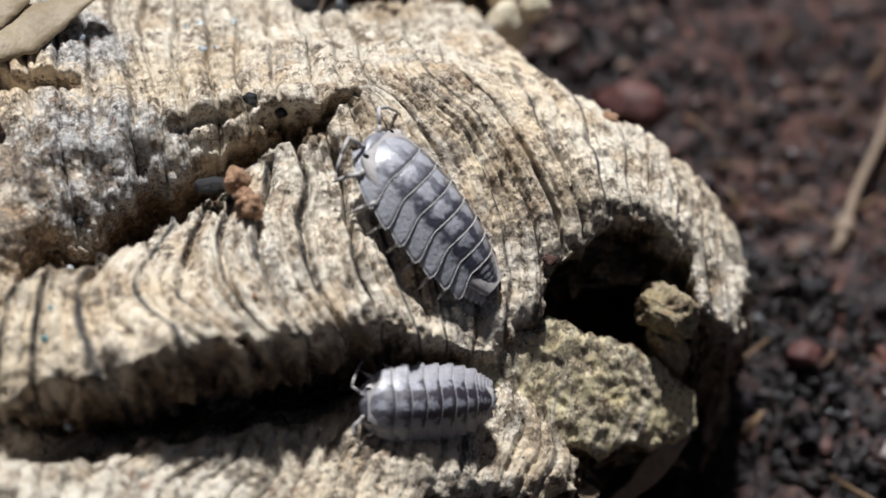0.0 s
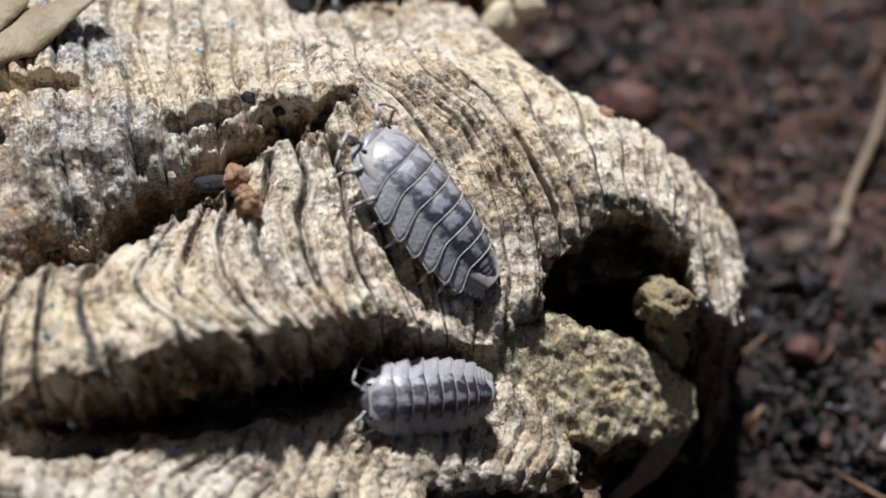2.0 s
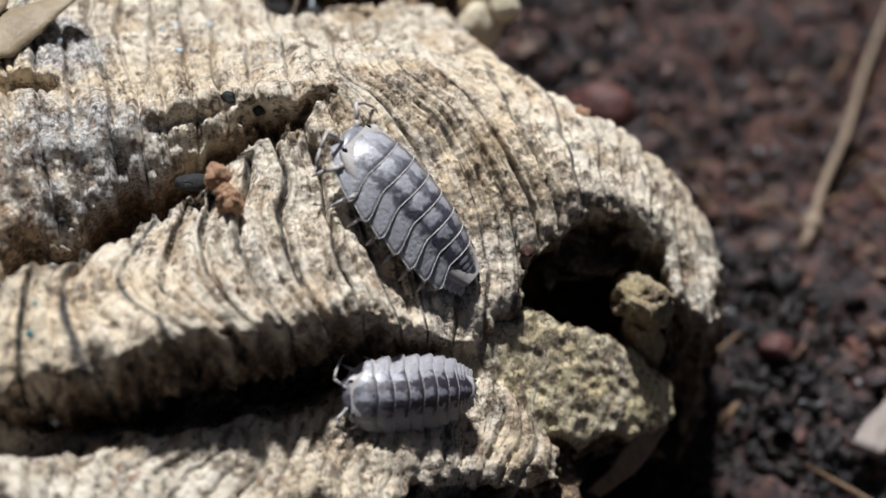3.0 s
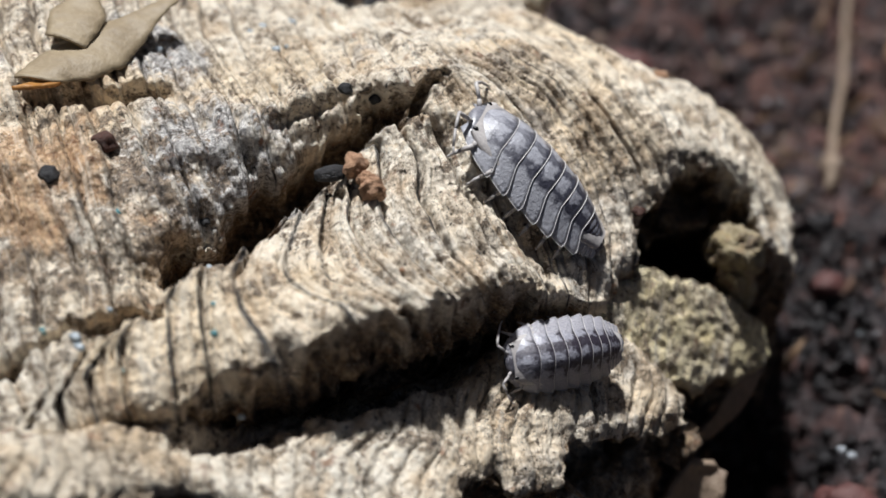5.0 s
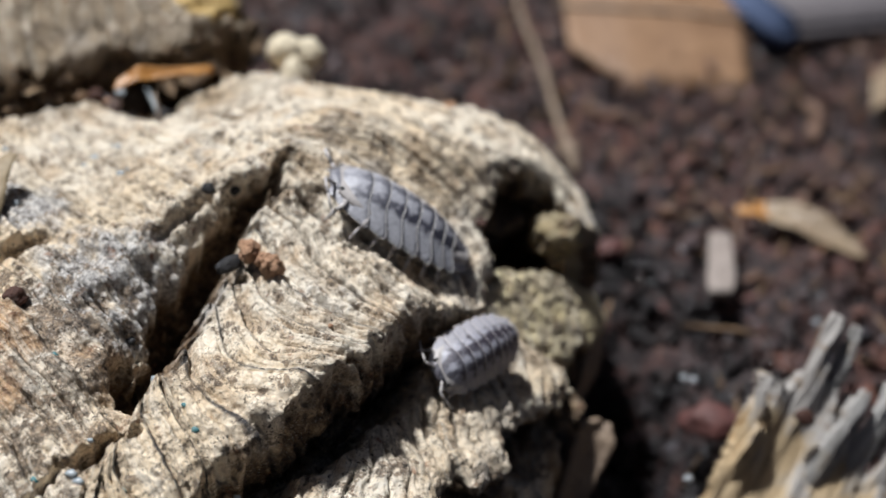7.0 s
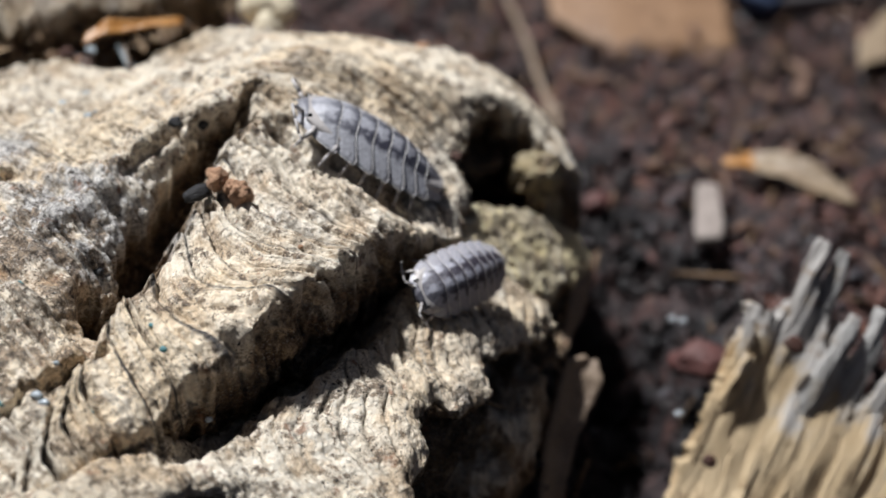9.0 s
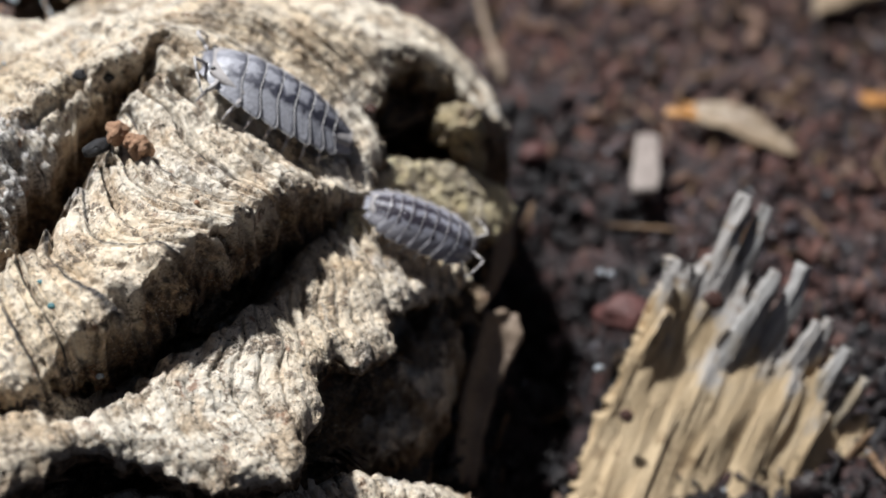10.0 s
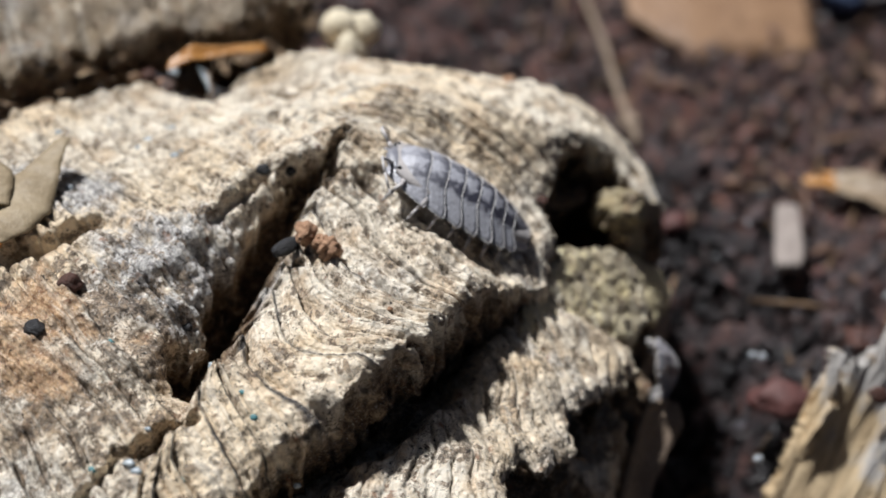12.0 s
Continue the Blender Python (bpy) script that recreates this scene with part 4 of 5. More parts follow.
def bevelled_box(sx, sy, sz, cx):
    bm = bmesh.new()
    bmesh.ops.create_cube(bm, size=1)
    for v in bm.verts:
        v.co = Vector((v.co.x * sx + cx, v.co.y * sy, v.co.z * sz)) * MM
    bmesh.ops.bevel(bm, geom=list(bm.edges), offset=1.2 * MM, segments=3, affect="EDGES")
    return bm


# plastic lid far behind
tub = new("plastic_lid")
tub.matrix_basis = at_mm(68.0, 87, 2.0, 4, 3, 24)
tagged(tub, "smooth grey plastic lid with a blue rim on the soil", "lid")
part("panel", bevelled_box(40, 17, 3.6, 1.0), LIDGREY, tub)
part("rim", bevelled_box(5, 17.6, 4.2, -17.0), BLUE, tub, "blue rim")
stripe = part("stripe", bevelled_box(13, 6, 3.0, 0.0), BLUE, tub, "blue stripe")
stripe.location = (1.0 * MM, 3.6 * MM, 0.8 * MM)


# ---- loose things on the bark ----
def rough_cluster(name, centres, material, m, label, category, seed):
    """Several grown-together grains in one crumb."""
    bm = bmesh.new()
    for k, (x, y, z, r) in enumerate(centres):
        got = bmesh.ops.create_icosphere(bm, subdivisions=4, radius=r * MM, matrix=at_mm(x, y, z))
        for v in got["verts"]:
            c = Vector((x, y, z)) * MM
            d = v.co - c
            v.co = c + d * (1 + 0.40 * noise.noise(d * 2200 + Vector((seed + k, 0, 0))) + 0.22 * noise.noise(d * 6200 + Vector((0, seed, k))))
    ob = part(name, bm, material)
    ob.matrix_basis = m
    return tagged(ob, label, category)


def stand(p, rz=0):
    return Matrix.Translation(p) @ pose(0, 0, 0, TILT, 0, rz)


rough_cluster("soil_crumb", [(-0.75, 0.5, 0.15, 0.68), (-0.45, 0.75, 0.1, 0.45), (0.15, -0.1, 0.2, 0.50), (0.65, -0.45, 0.2, 0.72), (1.05, -0.5, 0.05, 0.48)], RUST,
              stand(in_bark(-9.0, -0.9, 6.0)), "rusty orange-brown soil crumb beside the crevice", "crumb", 3)
pebble_pose = stand(in_bark(-10.9, -1.1, 5.6), 40)
ob = lump("dark_pellet", (1.05, 0.5, 0.45), 5, BLACK, 0.2, pebble_pose, subdiv=3)
tagged(ob, "black oval pellet wedged in the crevice", "pellet")
for x, y, r, mat, label in ((-23.4, -4.0, 0.75, DARKRED, "dark red-brown grain on the bark"), (-25.0, -7.5, 0.6, BLACK, "black grain on the bark"),
                            (-4.9, -6.2, 0.16, RUST, "tiny red grain on the bark ledge"), (-12.3, 5.2, 0.45, BLACK, "black grain under the bark edge"),
                            (-10.6, 5.6, 0.4, BLACK, "black grain under the bark edge"), (5.6, 18.2, 0.5, RUST, "orange grain on top of the bark"),
                            (6.8, 6.6, 0.42, DARKRED, "dark red-brown flake at the edge of the hollow"), (-16.5, -6.0, 0.3, BLACK, "black grain on the bark")):
    ob = lump("grain", (r, 0.8 * r, 0.7 * r), x, mat, 0.4, stand(on_bark(x, y, 0.25 * r)), subdiv=3)
    tagged(ob, label, "grain")
for x, y, h, r, mat in ((-12.6, -13.5, 8.5, 0.28, TEAL), (-16.3, -16.8, 7.3, 0.26, TEAL), (-15.0, -8.9, 4.9, 0.25, BEAD), (-10.05, -16.3, 5.4, 0.24, BEAD),
                        (-16.0, -19.8, 6.2, 0.3, BEAD), (-16.9, -20.4, 6.2, 0.34, BEAD), (-15.6, -19.5, 6.1, 0.2, BEAD), (-19.1, -16.2, 7.0, 0.34, BEAD),
                        (-20.2, -19.9, 6.0, 0.3, BEAD), (-12.6, -17.6, 5.8, 0.16, BEAD), (-18.3, -14.0, 7.8, 0.2, BEAD),
                        (-18.0, 8.4, 9, 0.34, BEAD), (-18.4, 12.2, 9, 0.30, BEAD), (-18.9, 12.9, 9, 0.22, BEAD), (-19.9, 10.7, 9, 0.36, BEAD), (-20.6, 10.2, 9, 0.2, BEAD),
                        (-24.6, 5.2, 9, 0.34, BEAD), (-26.0, 11.6, 9, 0.26, BEAD), (-17.6, 9.2, 9, 0.2, BEAD), (-15.8, 18.0, 9, 0.28, BEAD), (-20.8, -8.0, 9, 0.24, TEAL),
                        (-21.1, -16.1, 9, 0.26, TEAL), (-18.7, -16.6, 9, 0.32, BEAD), (-13.3, -12.0, 9, 0.18, TEAL)):
    inside = outline_distance(np.array([[x]], float), np.array([[y]], float), FACE)[0, 0] < -0.6 and h > 6.5
    ob = lump("mite_egg", (0.95 * r, 0.8 * r, 0.6 * r), x + y, mat, 0.5, stand(on_bark(x, y, -0.02) if inside else in_bark(x, y, h + 0.3)), subdiv=2)
    tagged(ob, "tiny teal grain on the bark" if mat is TEAL else "tiny pale glinting bead in the crevice", "bead", "beads on the bark")
skin = new("shed_skin")
skin.matrix_basis = BARK_POSE
tagged(skin, "pale translucent shed skin with an amber end on the bark", "skin")
flake_mesh("skin_sheet", [(-25.2, 8.6, 1.5, 0.5, 1, 0.2, 0), (-25.9, 6.6, 2.1, 0.9, 1, 0.2, 0), (-26.9, 4.4, 2.7, 1.9, 1, 0.1, 0.1), (-27.5, 2.2, 3.4, 2.4, 1, 0, 0.1),
                          (-28.2, 0.2, 4.1, 2.0, 1, 0, 0.1), (-29.2, -1.4, 4.7, 1.2, 1, 0.2, 0)], SKIN, skin, 0.15, curl=-0.2, seed=12)
flake_mesh("skin_flap", [(-30.0, 6.4, 1.9, 0.9, 1, 0.4, 0), (-29.4, 4.4, 2.9, 1.7, 1, 0.2, 0), (-29.0, 2.2, 3.7, 1.4, 1, 0, 0)], SKIN, skin, 0.15, curl=-0.2, seed=13)
flake_mesh("amber_end", [(-28.0, -0.2, 3.9, 0.5, 1, 0.3, 0), (-28.5, -1.4, 4.4, 0.7, 1, 0.3, 0), (-29.4, -2.4, 5.0, 0.5, 1, 0.4, 0)], AMBER, skin, 0.25, seed=14, label="amber translucent end")
amber = new("amber_flake")
amber.matrix_basis = BARK_POSE
tagged(amber, "curled amber leaf flake in the gap behind the bark", "leaf")
flake_mesh("flake_blade", [(-19.2, 20.4, -6.2, 0.4, 0.2, 1, 0), (-17.6, 21.2, -5.8, 0.65, 0.1, 1, 0.2), (-15.0, 21.7, -5.8, 0.4, 0.1, 1, 0.2), (-12.0, 22.3, -6.0, 0.35, 0.1, 1, 0.2)], AMBER, amber, 0.2, curl=0.1, seed=15)
flake_mesh("flake_stem", [(-16.4, 20.6, -6.6, 0.10, 1, 0, 0), (-15.9, 18.8, -7.0, 0.09, 1, 0, 0), (-15.7, 17.6, -7.2, 0.06, 1, 0, 0)], STRAW, amber, 0.15, seed=16, label="pale fibre")

# cork knob at the back, and the slim flakes at the foot
lump("knob", (1.5, 1.4, 1.6), 4, CREAM, 0.22, at_mm(-6.1, 28.2, -10.7), bark_ob, 3, "cream rounded cork knob", 1.6)
lump("knob", (1.4, 1.3, 1.5), 11, CREAM, 0.22, at_mm(-4.3, 28.4, -11.1), bark_ob, 3, "cream rounded cork knob", 1.6)
lump("knob", (1.5, 2.4, 2.6), 8, CREAM, 0.28, at_mm(-5.2, 26.8, -12.6), bark_ob, 3, "cream rounded cork knob", 1.6)
# lump and post in the hollow, with its shade in their dark dye
lump("hollow_knob", (2.0, 1.5, 1.8), 6, BARK_SHADED, 0.28, at_mm(14.2, 9.9, -6.9), bark_ob, 5, "olive cork lump inside the hollow", 1.7)
lump("hollow_post", (1.25, 1.1, 3.2), 9, BARK_SHADED, 0.35, at_mm(15.4, 8.8, -10.2, 0, -18, 0), bark_ob, 5, "brown cork post under the lump", 1.7)
flake_mesh("hanging_flake", [(18.0, 5.6, -11.4, 1.2, 1, 0.3, -0.6), (18.2, 3.6, -12.6, 1.0, 1, 0.3, -0.6), (17.7, 1.4, -13.8, 0.8, 1, 0.3, -0.6), (16.7, -0.4, -15.0, 0.5, 1, 0.3, -0.5)], STRAW, bark_ob, 0.35, seed=17, label="thin brown bark flake")
flake_mesh("foot_flake", [(17.9, -3.4, -11.2, 0.6, 1, -0.35, -0.3), (17.1, -4.4, -11.6, 1.7, 1, -0.35, -0.3), (16.6, -5.8, -12.2, 1.5, 1, -0.3, -0.4), (15.9, -7.4, -12.7, 1.4, 1, -0.2, -0.4),
                          (15.2, -9.4, -13.4, 1.3, 1, -0.1, -0.4), (14.6, -12.0, -14.2, 1.2, 1, -0.1, -0.4), (14.2, -15.0, -15.2, 0.9, 1, -0.1, -0.4)], STRAW, bark_ob, 0.5, curl=0.35, seed=18, label="brown bark flake reaching the soil")


# ---- bark chunk behind ----
def back_chunk(X, Y):
    edge = outline_distance(X, Y, [(-52, 14), (-31, 20.5), (-25, 25.6), (-19, 28.4), (-13, 29.4), (-9.5, 33), (-12, 48), (-52, 48)])
    u = 0.8 * X + 0.5 * Y + jag(X, Y, 71)
    edge = edge + 1.1 * fbm(X / 4.5, Y / 4.5, 4, 0.65, seed=76)
    return 18.4 + 0.10 * (Y - 25) + 0.05 * (X + 20) + terraces(u / 1.6, Y, 73, 1.6, 0.6, 0.8) + 2.2 * crumble(X, Y, 75) + 1.0 * fbm(X / 5, Y / 5, 3, seed=78), edge


chunk = new("bark_chunk")
tagged(chunk, "second weathered brown cork bark chunk behind the first", "bark")
cork_piece("bark_layer", back_chunk, (-48, -7, 12, 44), 0.2, BARK_BROWN, chunk, 121, fall=1.6, tuck=1.35, reach=10, round_=0.8, wall=2.6)


def back_under(X, Y):
    top, edge = back_chunk(X, Y)
    return top - 5.0 + 0.8 * crumble(X, Y, 79), edge + 1.2 + 1.0 * fbm(X / 4, Y / 4, 2, seed=77)


cork_piece("under_layer", back_under, (-48, -7, 12, 44), 0.25, BARK_BROWN, chunk, 131, fall=1.8, tuck=0.9, reach=10, round_=0.8, wall=2.6, label="darker lower layer of cork")


lump("yellow_knob", (3.0, 2.2, 2.6), 31, YELLOW, 0.45, at_mm(-13.2, 34.0, 17.3, 0, 0, 20), chunk, 4, "yellow flaking cork knob", 1.8)
lump("yellow_knob", (1.8, 1.4, 1.6), 37, YELLOW, 0.45, at_mm(-16.2, 32.6, 17.0, 0, 0, 60), chunk, 4, "yellow flaking cork knob", 1.8)


def shred(name, pts, half, material, label, category, seed):
    """A short torn fibre or bark shred: points in millimetres."""
    ob = flake_mesh(name, [(x, y, z, half * k, 0.3, 1, 0.2) for (x, y, z), k in zip(pts, (0.6, 1.0, 0.9, 0.4))], material, thick=0.3, curl=0.3, seed=seed)
    return tagged(ob, label, category)


shred("bark_shred", [(-28.0, 22.6, 14.0), (-27.2, 23.8, 14.3), (-26.4, 24.9, 14.5), (-25.7, 25.8, 14.4)], 0.45, DARKRED, "dark red bark shred in the gap behind the bark", "bark shred", 41)
shred("bark_shred", [(-29.6, 24.4, 14.2), (-27.8, 25.0, 14.6), (-25.6, 25.4, 14.7), (-24.0, 25.6, 14.4)], 0.35, SHRED, "thin brown bark shred in the gap behind the bark", "bark shred", 43)
shred("pale_fibre", [(-17.0, 26.2, 15.0), (-16.7, 25.2, 15.2), (-16.3, 24.3, 14.9), (-16.0, 23.6, 14.5)], 0.13, BEAD, "bluish white fibre hanging from the amber flake", "fibre", 44)
for x, y, z, r, mat, label in ((-15.6, 23.4, 14.3, 0.8, BLACK, "blue-black pellet in the gap behind the bark"), (-20.8, 25.2, 14.6, 0.7, DARKRED, "dark red crumb in the gap behind the bark"),
                               (-19.8, 24.6, 14.4, 0.5, RUST, "brown crumb in the gap behind the bark"), (-21.9, 25.0, 14.5, 0.55, SHRED, "brown crumb in the gap behind the bark"),
                               (-19.0, 25.6, 14.8, 0.45, BEAD, "pale grey crumb in the gap behind the bark"), (-12.9, 26.4, 14.6, 0.5, BEAD, "pale grey crumb in the gap behind the bark"),
                               (-11.4, 27.0, 14.4, 0.6, BLACK, "blue-black pellet in the gap behind the bark"), (-30.8, 20.6, 13.6, 0.9, SHRED, "brown crumb in the gap behind the bark")):
    tagged(lump("gap_crumb", (r, 0.8 * r, 0.7 * r), x, mat, 0.4, at_mm(x, y, z, 10, 5, 30 * x), subdiv=3), label, "crumb")


# ---- woodlice ----
def plate_section(t, width, height):
    """A point across the arched back, t from -1 to 1; the flanks flare outwards."""
    r = 1.06 * t
    bell = 0.5 + 0.5 * math.cos(math.pi * r / 1.12)
    dome = (math.sqrt(1 - (r / 1.18) ** 2) - 0.44) / 0.56
    return width * r, height * (0.12 + 0.88 * (0.40 * bell + 0.60 * dome))


def body_half_width(s, stout=0.0):
    """Half width of the body along it, s from 0 (front) to 1 (tail), of a body 11.3 long."""
    w = float(np.interp(s, [0, 0.05, 0.12, 0.25, 0.45, 0.65, 0.80, 0.90, 1.0], [1.5, 2.12, 2.62, 2.97, 3.0, 2.75, 2.2, 1.6, 0.8]))
    return w + stout * max(0.0, s - 0.45)


def body_height(s):
    return float(np.interp(s, [0, 0.05, 0.12, 0.25, 0.45, 0.65, 0.80, 0.90, 1.0], [0.40, 1.00, 1.58, 2.0, 2.15, 2.0, 1.6, 1.2, 0.65]))


BODY = 11.3


def back_plate(name, s0, s1, shell, parent, lobe, lift, rows=9, cols=41, front=0.0, stout=0.0, rim=None):
    """One arched plate of the back with its pale hind rim; s0 and s1 along the body, lobe: how far its flanks reach back."""
    P, A = np.zeros((rows, cols, 3)), np.zeros((rows, cols, 3))
    for i in range(rows):
        k = i / (rows - 1)
        for j in range(cols):
            t = -1 + 2 * j / (cols - 1)
            s = s0 + (s1 - s0) * k
            flank = max(0, abs(t) - 0.55) / 0.45
            tip = max(0, flank - 0.60) / 0.40
            x = BODY * (0.5 - s) - lobe * k * flank**1.3 * (1 - 0.30 * tip**3) + front * (1 - k) * flank
            w, h = body_half_width(s, stout), body_height(s)
            y, z = plate_section(t, w, h)
            out = 1 + lift * k
            pinch = 1 - 0.17 * (1 - k) ** 1.6 * flank
            swell = 0.05 * math.sin(math.pi * min(1.0, 1.25 * k)) * (1 - flank)
            P[i, j] = (x, y * out * pinch, 0.55 + (z + swell) * out - 0.08 * flank * k)
            A[i, j] = (t, k, s)
    me = grid_mesh(name, P)
    me.attributes.new("plate", "FLOAT_VECTOR", "POINT").data.foreach_set("vector", A.reshape(-1).astype(np.float32))
    ob = link_mesh(name, me, shell, parent)
    sol = ob.modifiers.new("thickness", "SOLIDIFY")
    sol.thickness, sol.offset = 0.09 * MM, -1
    # pale hind rim
    edge = [Vector(P[-1, j]) for j in range(cols)]
    side = [Vector(P[i, -1]) for i in range(rows - 2, 1, -1)]
    side0 = [Vector(P[i, 0]) for i in range(2, rows - 1)]
    part("rim", tube_bm(side0 + edge + side, [0.024 if rows > 5 else 0.015] * (cols + len(side) + len(side0)), 6), rim or RIM, ob)
    return ob


def hind_tone(ob):
    """The plate pattern of the dark tail end."""
    n = len(ob.data.vertices)
    ob.data.attributes.new("plate", "FLOAT_VECTOR", "POINT").data.foreach_set("vector", np.tile([0.5, 0.5, 0.95], n).astype(np.float32))
    return ob


def woodlouse(shell, label, stout=0.0, rim=None):
    """Head forward along x, belly at z = 0."""
    ob = new("woodlouse")
    ob.empty_display_size = 2 * MM
    # soft body under the plates
    rings, cols = 24, 20
    P = np.zeros((rings, cols, 3))
    for i in range(rings):
        s = 0.03 + 0.93 * i / (rings - 1)
        for j in range(cols):
            a = 2 * math.pi * j / cols
            P[i, j] = (BODY * (0.5 - s), 0.86 * body_half_width(s) * math.cos(a), 1.15 + 0.42 * body_height(s) * math.sin(a))
    link_mesh("belly", grid_mesh("belly", P, closed_u=True), LIMB, ob)
    # head
    bm = bmesh.new()
    bmesh.ops.create_uvsphere(bm, u_segments=20, v_segments=12, radius=1)
    for v in bm.verts:
        v.co = Vector((0.75 * v.co.x * (1 - 0.30 * v.co.y**2), 1.42 * v.co.y, 0.52 * v.co.z)) * MM
    head = part("head", bm, shell, ob)
    head.location = (5.1 * MM, 0, 0.95 * MM)
    for s in (-1, 1):
        e = lump("eye", (0.2, 0.16, 0.2), 2 + s, EYE, 0.1, at_mm(0.05, 1.40 * s, 0.33), head, 2)
    # seven broad plates, then the narrow ones of the tail
    cuts = [0.0, 0.185, 0.295, 0.405, 0.515, 0.62, 0.715, 0.80]
    for k in range(7):
        back_plate("plate", cuts[k] - (0.02 if k else 0.0), cuts[k + 1] + 0.015, shell, ob, (0.85 if k else 0.65) * (1 - 0.6 * min(stout, 0.4)), 0.055, front=0.0 if k else 0.15, stout=stout, rim=rim)
    tails = [0.80, 0.835, 0.87, 0.90, 0.93, 0.955]
    for k in range(5):
        back_plate("tail_plate", tails[k] - 0.01, tails[k + 1] + 0.008, shell, ob, 0.35, 0.03, rows=4, cols=19, stout=stout, rim=rim)
    # rounded end piece between the tail feet
    P = np.zeros((9, 13, 3))
    for i in range(9):
        k = i / 8
        for j in range(13):
            t = -1 + j / 6
            P[i, j] = (-4.70 - 1.05 * k, t * ((1.1 + 0.35 * stout) * (1 - k) ** 0.6 + 0.14), 0.80 + (0.62 - 0.40 * k) * (1 - 0.75 * t * t))
    telson = hind_tone(link_mesh("telson", grid_mesh("telson", P), shell, ob))
    sol = telson.modifiers.new("thickness", "SOLIDIFY")
    sol.thickness, sol.offset = 0.10 * MM, -1
    for s in (-1, 1):
        hind_tone(part("uropod", tube_bm([(-4.9, 0.75 * s, 0.9), (-5.4, 0.72 * s, 0.85), (-5.75, 0.6 * s, 0.75)], [0.26, 0.22, 0.1], 8), shell, ob))
        # feelers
        f = new("antenna")
        f.parent = ob
        f.location = (5.45 * MM, 0.75 * s * MM, 1.05 * MM)
        pts = [(0, 0, 0), (0.40, 0.35 * s, 0.2), (1.15, 0.95 * s, 0.45), (0.75, 1.9 * s, 0.15), (0.2, 2.7 * s, -0.25), (-0.15, 3.0 * s, -0.45)]
        rad = [0.15, 0.13, 0.115, 0.095, 0.07, 0.03]
        for a in range(5):
            part("antenna_joint", tube_bm([pts[a], [(p + q) / 2 for p, q in zip(pts[a], pts[a + 1])], pts[a + 1]], [rad[a] * 0.85, rad[a], rad[a + 1]], 8), LIMB, f)
    # seven pairs of legs
    for k in range(7):
        x = BODY * (0.5 - (cuts[k] + cuts[k + 1]) / 2)
        w = body_half_width((cuts[k] + cuts[k + 1]) / 2)
        lean = (k - 3) * -0.22
        for s in (-1, 1):
            g = new("leg")
            g.parent = ob
            g.location = (x * MM, 0, 0)
            pts = [(0, 0.5 * w * s, 0.9), (0.1 * lean, 0.95 * w * s, 1.0), (0.6 * lean, (w + 0.15) * s, 0.35), (0.9 * lean, (w + 0.40) * s, -0.25), (1.0 * lean, (w + 0.45) * s, -0.5)]
            rad = [0.20, 0.17, 0.12, 0.07, 0.03]
            for a, nm in enumerate(("thigh", "shin", "foot", "claw")):
                part(nm, tube_bm([pts[a], [(p + q) / 2 for p, q in zip(pts[a], pts[a + 1])], pts[a + 1]], [rad[a] * 0.9, rad[a], rad[a + 1]], 7), LIMB, g)
    return tagged(ob, label, "woodlouse", "woodlice on the bark")


def axes_pose(head, tail, up, drop=0.0, roll=0.0):
    """A pose from the bark-plan points of head and tail and an upward hint."""
    a, b = BARK_POSE @ (Vector(head) * MM), BARK_POSE @ (Vector(tail) * MM)
    x = (a - b).normalized()
    u = Vector(up).normalized()
    z = (u - x * u.dot(x)).normalized()
    y = z.cross(x)
    m = Matrix((x, y, z)).transposed().to_4x4()
    m.translation = (a + b) / 2 - z * drop * MM
    return m @ pose(0, 0, 0, roll, 0, 0)


big_louse = woodlouse(SHELL, "slate-grey mottled woodlouse with pale plate rims clinging to the bark")
small_louse = woodlouse(SHELL_PALE, "glossy brownish-grey woodlouse crawling along a shelf of the bark", 0.8, RIM_DIM)
small_louse.scale = (0.71, 0.64, 0.68)


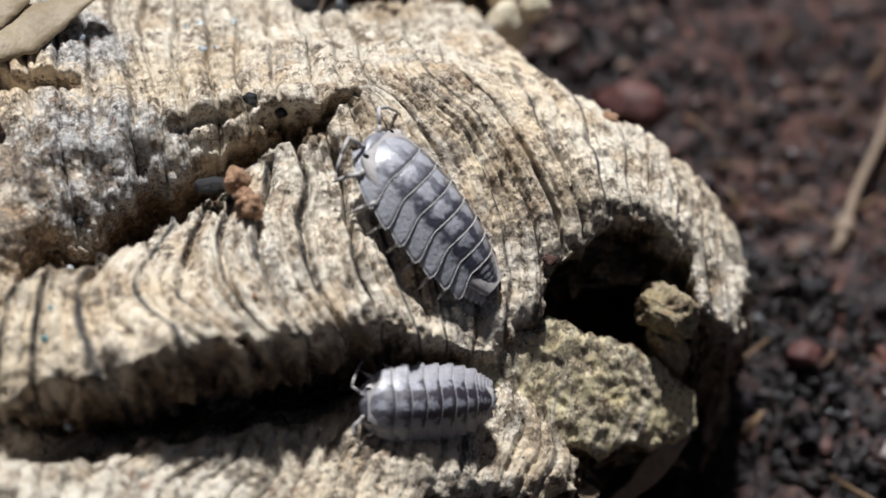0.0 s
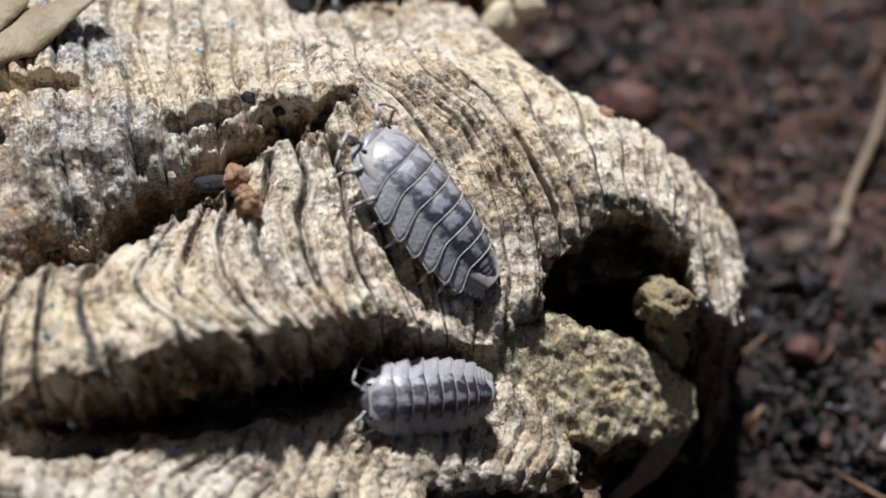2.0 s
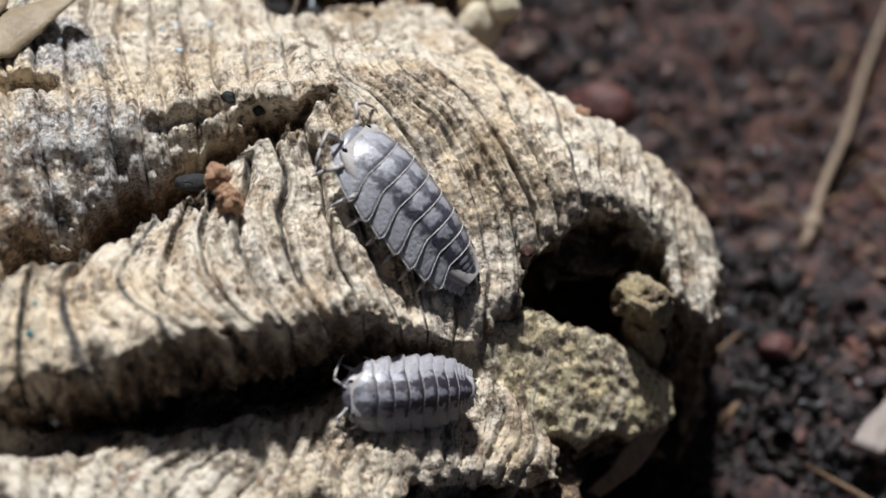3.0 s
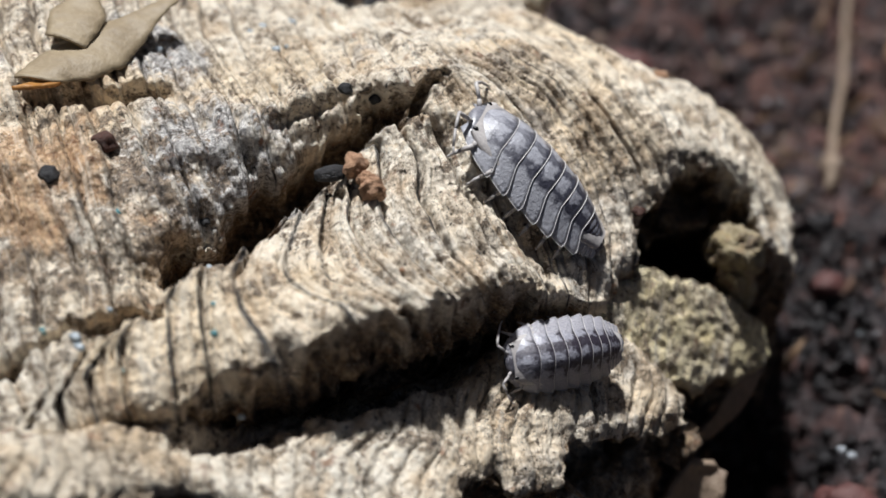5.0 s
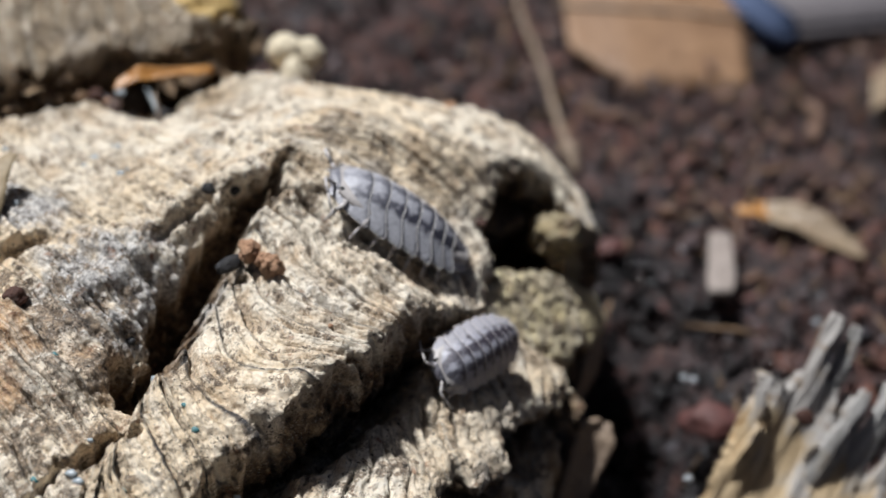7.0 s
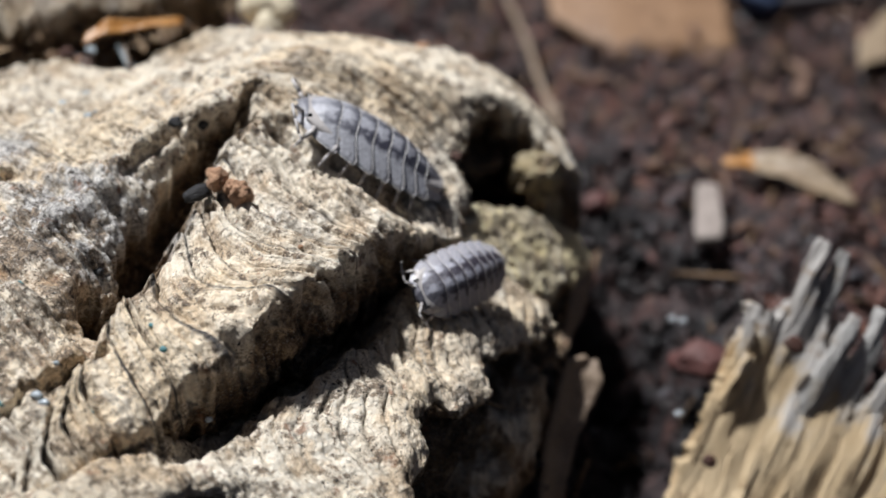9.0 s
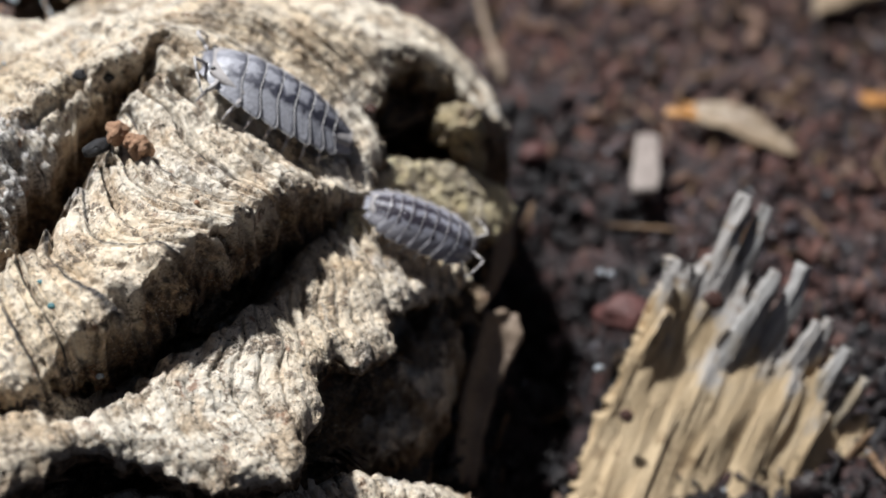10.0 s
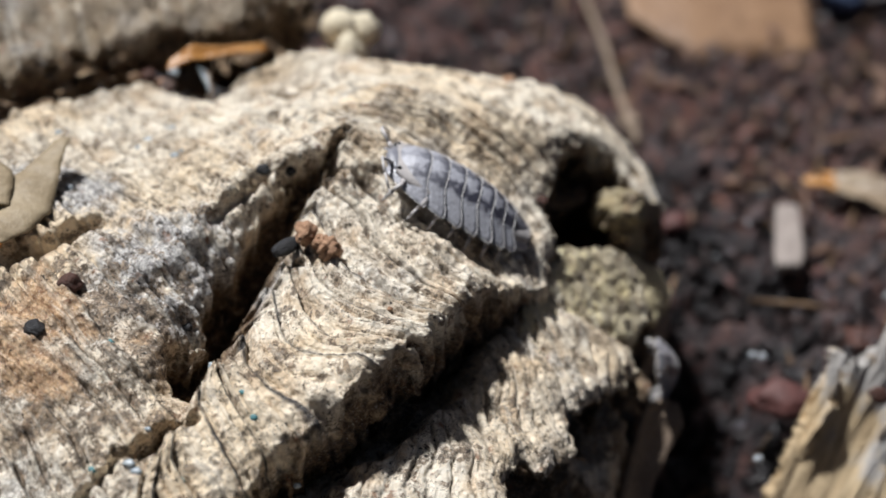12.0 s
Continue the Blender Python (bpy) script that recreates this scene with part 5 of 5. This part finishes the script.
# ---- motion ----
def motions():
    """All that moves: the small louse turns on its shelf and climbs down behind it; the big one stays."""
    rest = axes_pose((-5.0, 5.0, 6.4), (5.3, 2.1, 1.3), (0.62, -0.27, 0.74), drop=0.6, roll=14)
    walk(big_louse, [(0.0, rest), (12.0, rest)])
    walk(small_louse, [(t, axes_pose(a, b, u, drop=0.2)) for t, a, b, u in [
        (0.0, (2.0, -7.2, 2.6), (7.6, -2.8, 0.1), (-0.15, -0.80, 0.58)),
        (4.3, (2.0, -7.4, 2.6), (7.6, -2.8, 0.2), (-0.15, -0.80, 0.58)),
        (5.0, (2.1, -7.1, 2.6), (7.9, -2.6, 0.3), (-0.15, -0.80, 0.58)),
        (6.5, (2.2, -6.8, 2.8), (8.0, -2.3, 0.5), (-0.15, -0.80, 0.58)),
        (8.8, (2.4, -6.6, 2.7), (8.5, -2.4, 0.4), (-0.15, -0.80, 0.58)),
        (9.0, (2.6, -6.4, 2.6), (8.7, -2.3, 0.4), (-0.15, -0.80, 0.58)),
        (9.1, (4.3, -7.4, 2.4), (9.0, -1.7, 0.9), (0.1, -0.6, 0.8)),
        (9.2, (6.2, -7.4, 1.5), (8.9, -0.4, 0.0), (0.3, -0.45, 0.85)),
        (9.3, (7.2, -7.4, 1.0), (8.5, 0.0, 0.0), (0.5, -0.35, 0.85)),
        (9.4, (10.9, -6.1, 0.1), (7.4, 0.2, 1.2), (0.3, -0.5, 0.9)),
        (9.5, (11.9, -5.8, -0.3), (6.5, -0.3, 1.2), (0.32, -0.45, 0.9)),
        (9.7, (12.0, -4.9, -0.9), (4.8, -1.5, 1.0), (0.2, -0.45, 1)),
        (10.0, (13.1, -3.5, -1.6), (5.9, -1.7, 0.6), (0.0, -0.42, 1)),
        (10.3, (14.8, -4.5, -3.0), (7.9, -2.3, 0.4), (0.1, -0.4, 1)),
        (10.5, (15.7, -3.6, -4.6), (9.7, -2.1, -0.2), (0.3, -0.3, 1)),
        (10.8, (15.8, -2.8, -7.6), (11.6, -2.8, -1.2), (0.5, -0.3, 0.9)),
        (11.1, (17.0, -1.4, -10.2), (14.4, -3.5, -2.8), (0.4, -0.6, 0.7)),
        (11.5, (17.2, -1.3, -10.4), (14.6, -3.5, -3.0), (0.4, -0.6, 0.7)),
        (12.0, (17.2, -1.0, -12.0), (14.9, -3.2, -4.8), (0.4, -0.6, 0.7)),
    ]])


motions()
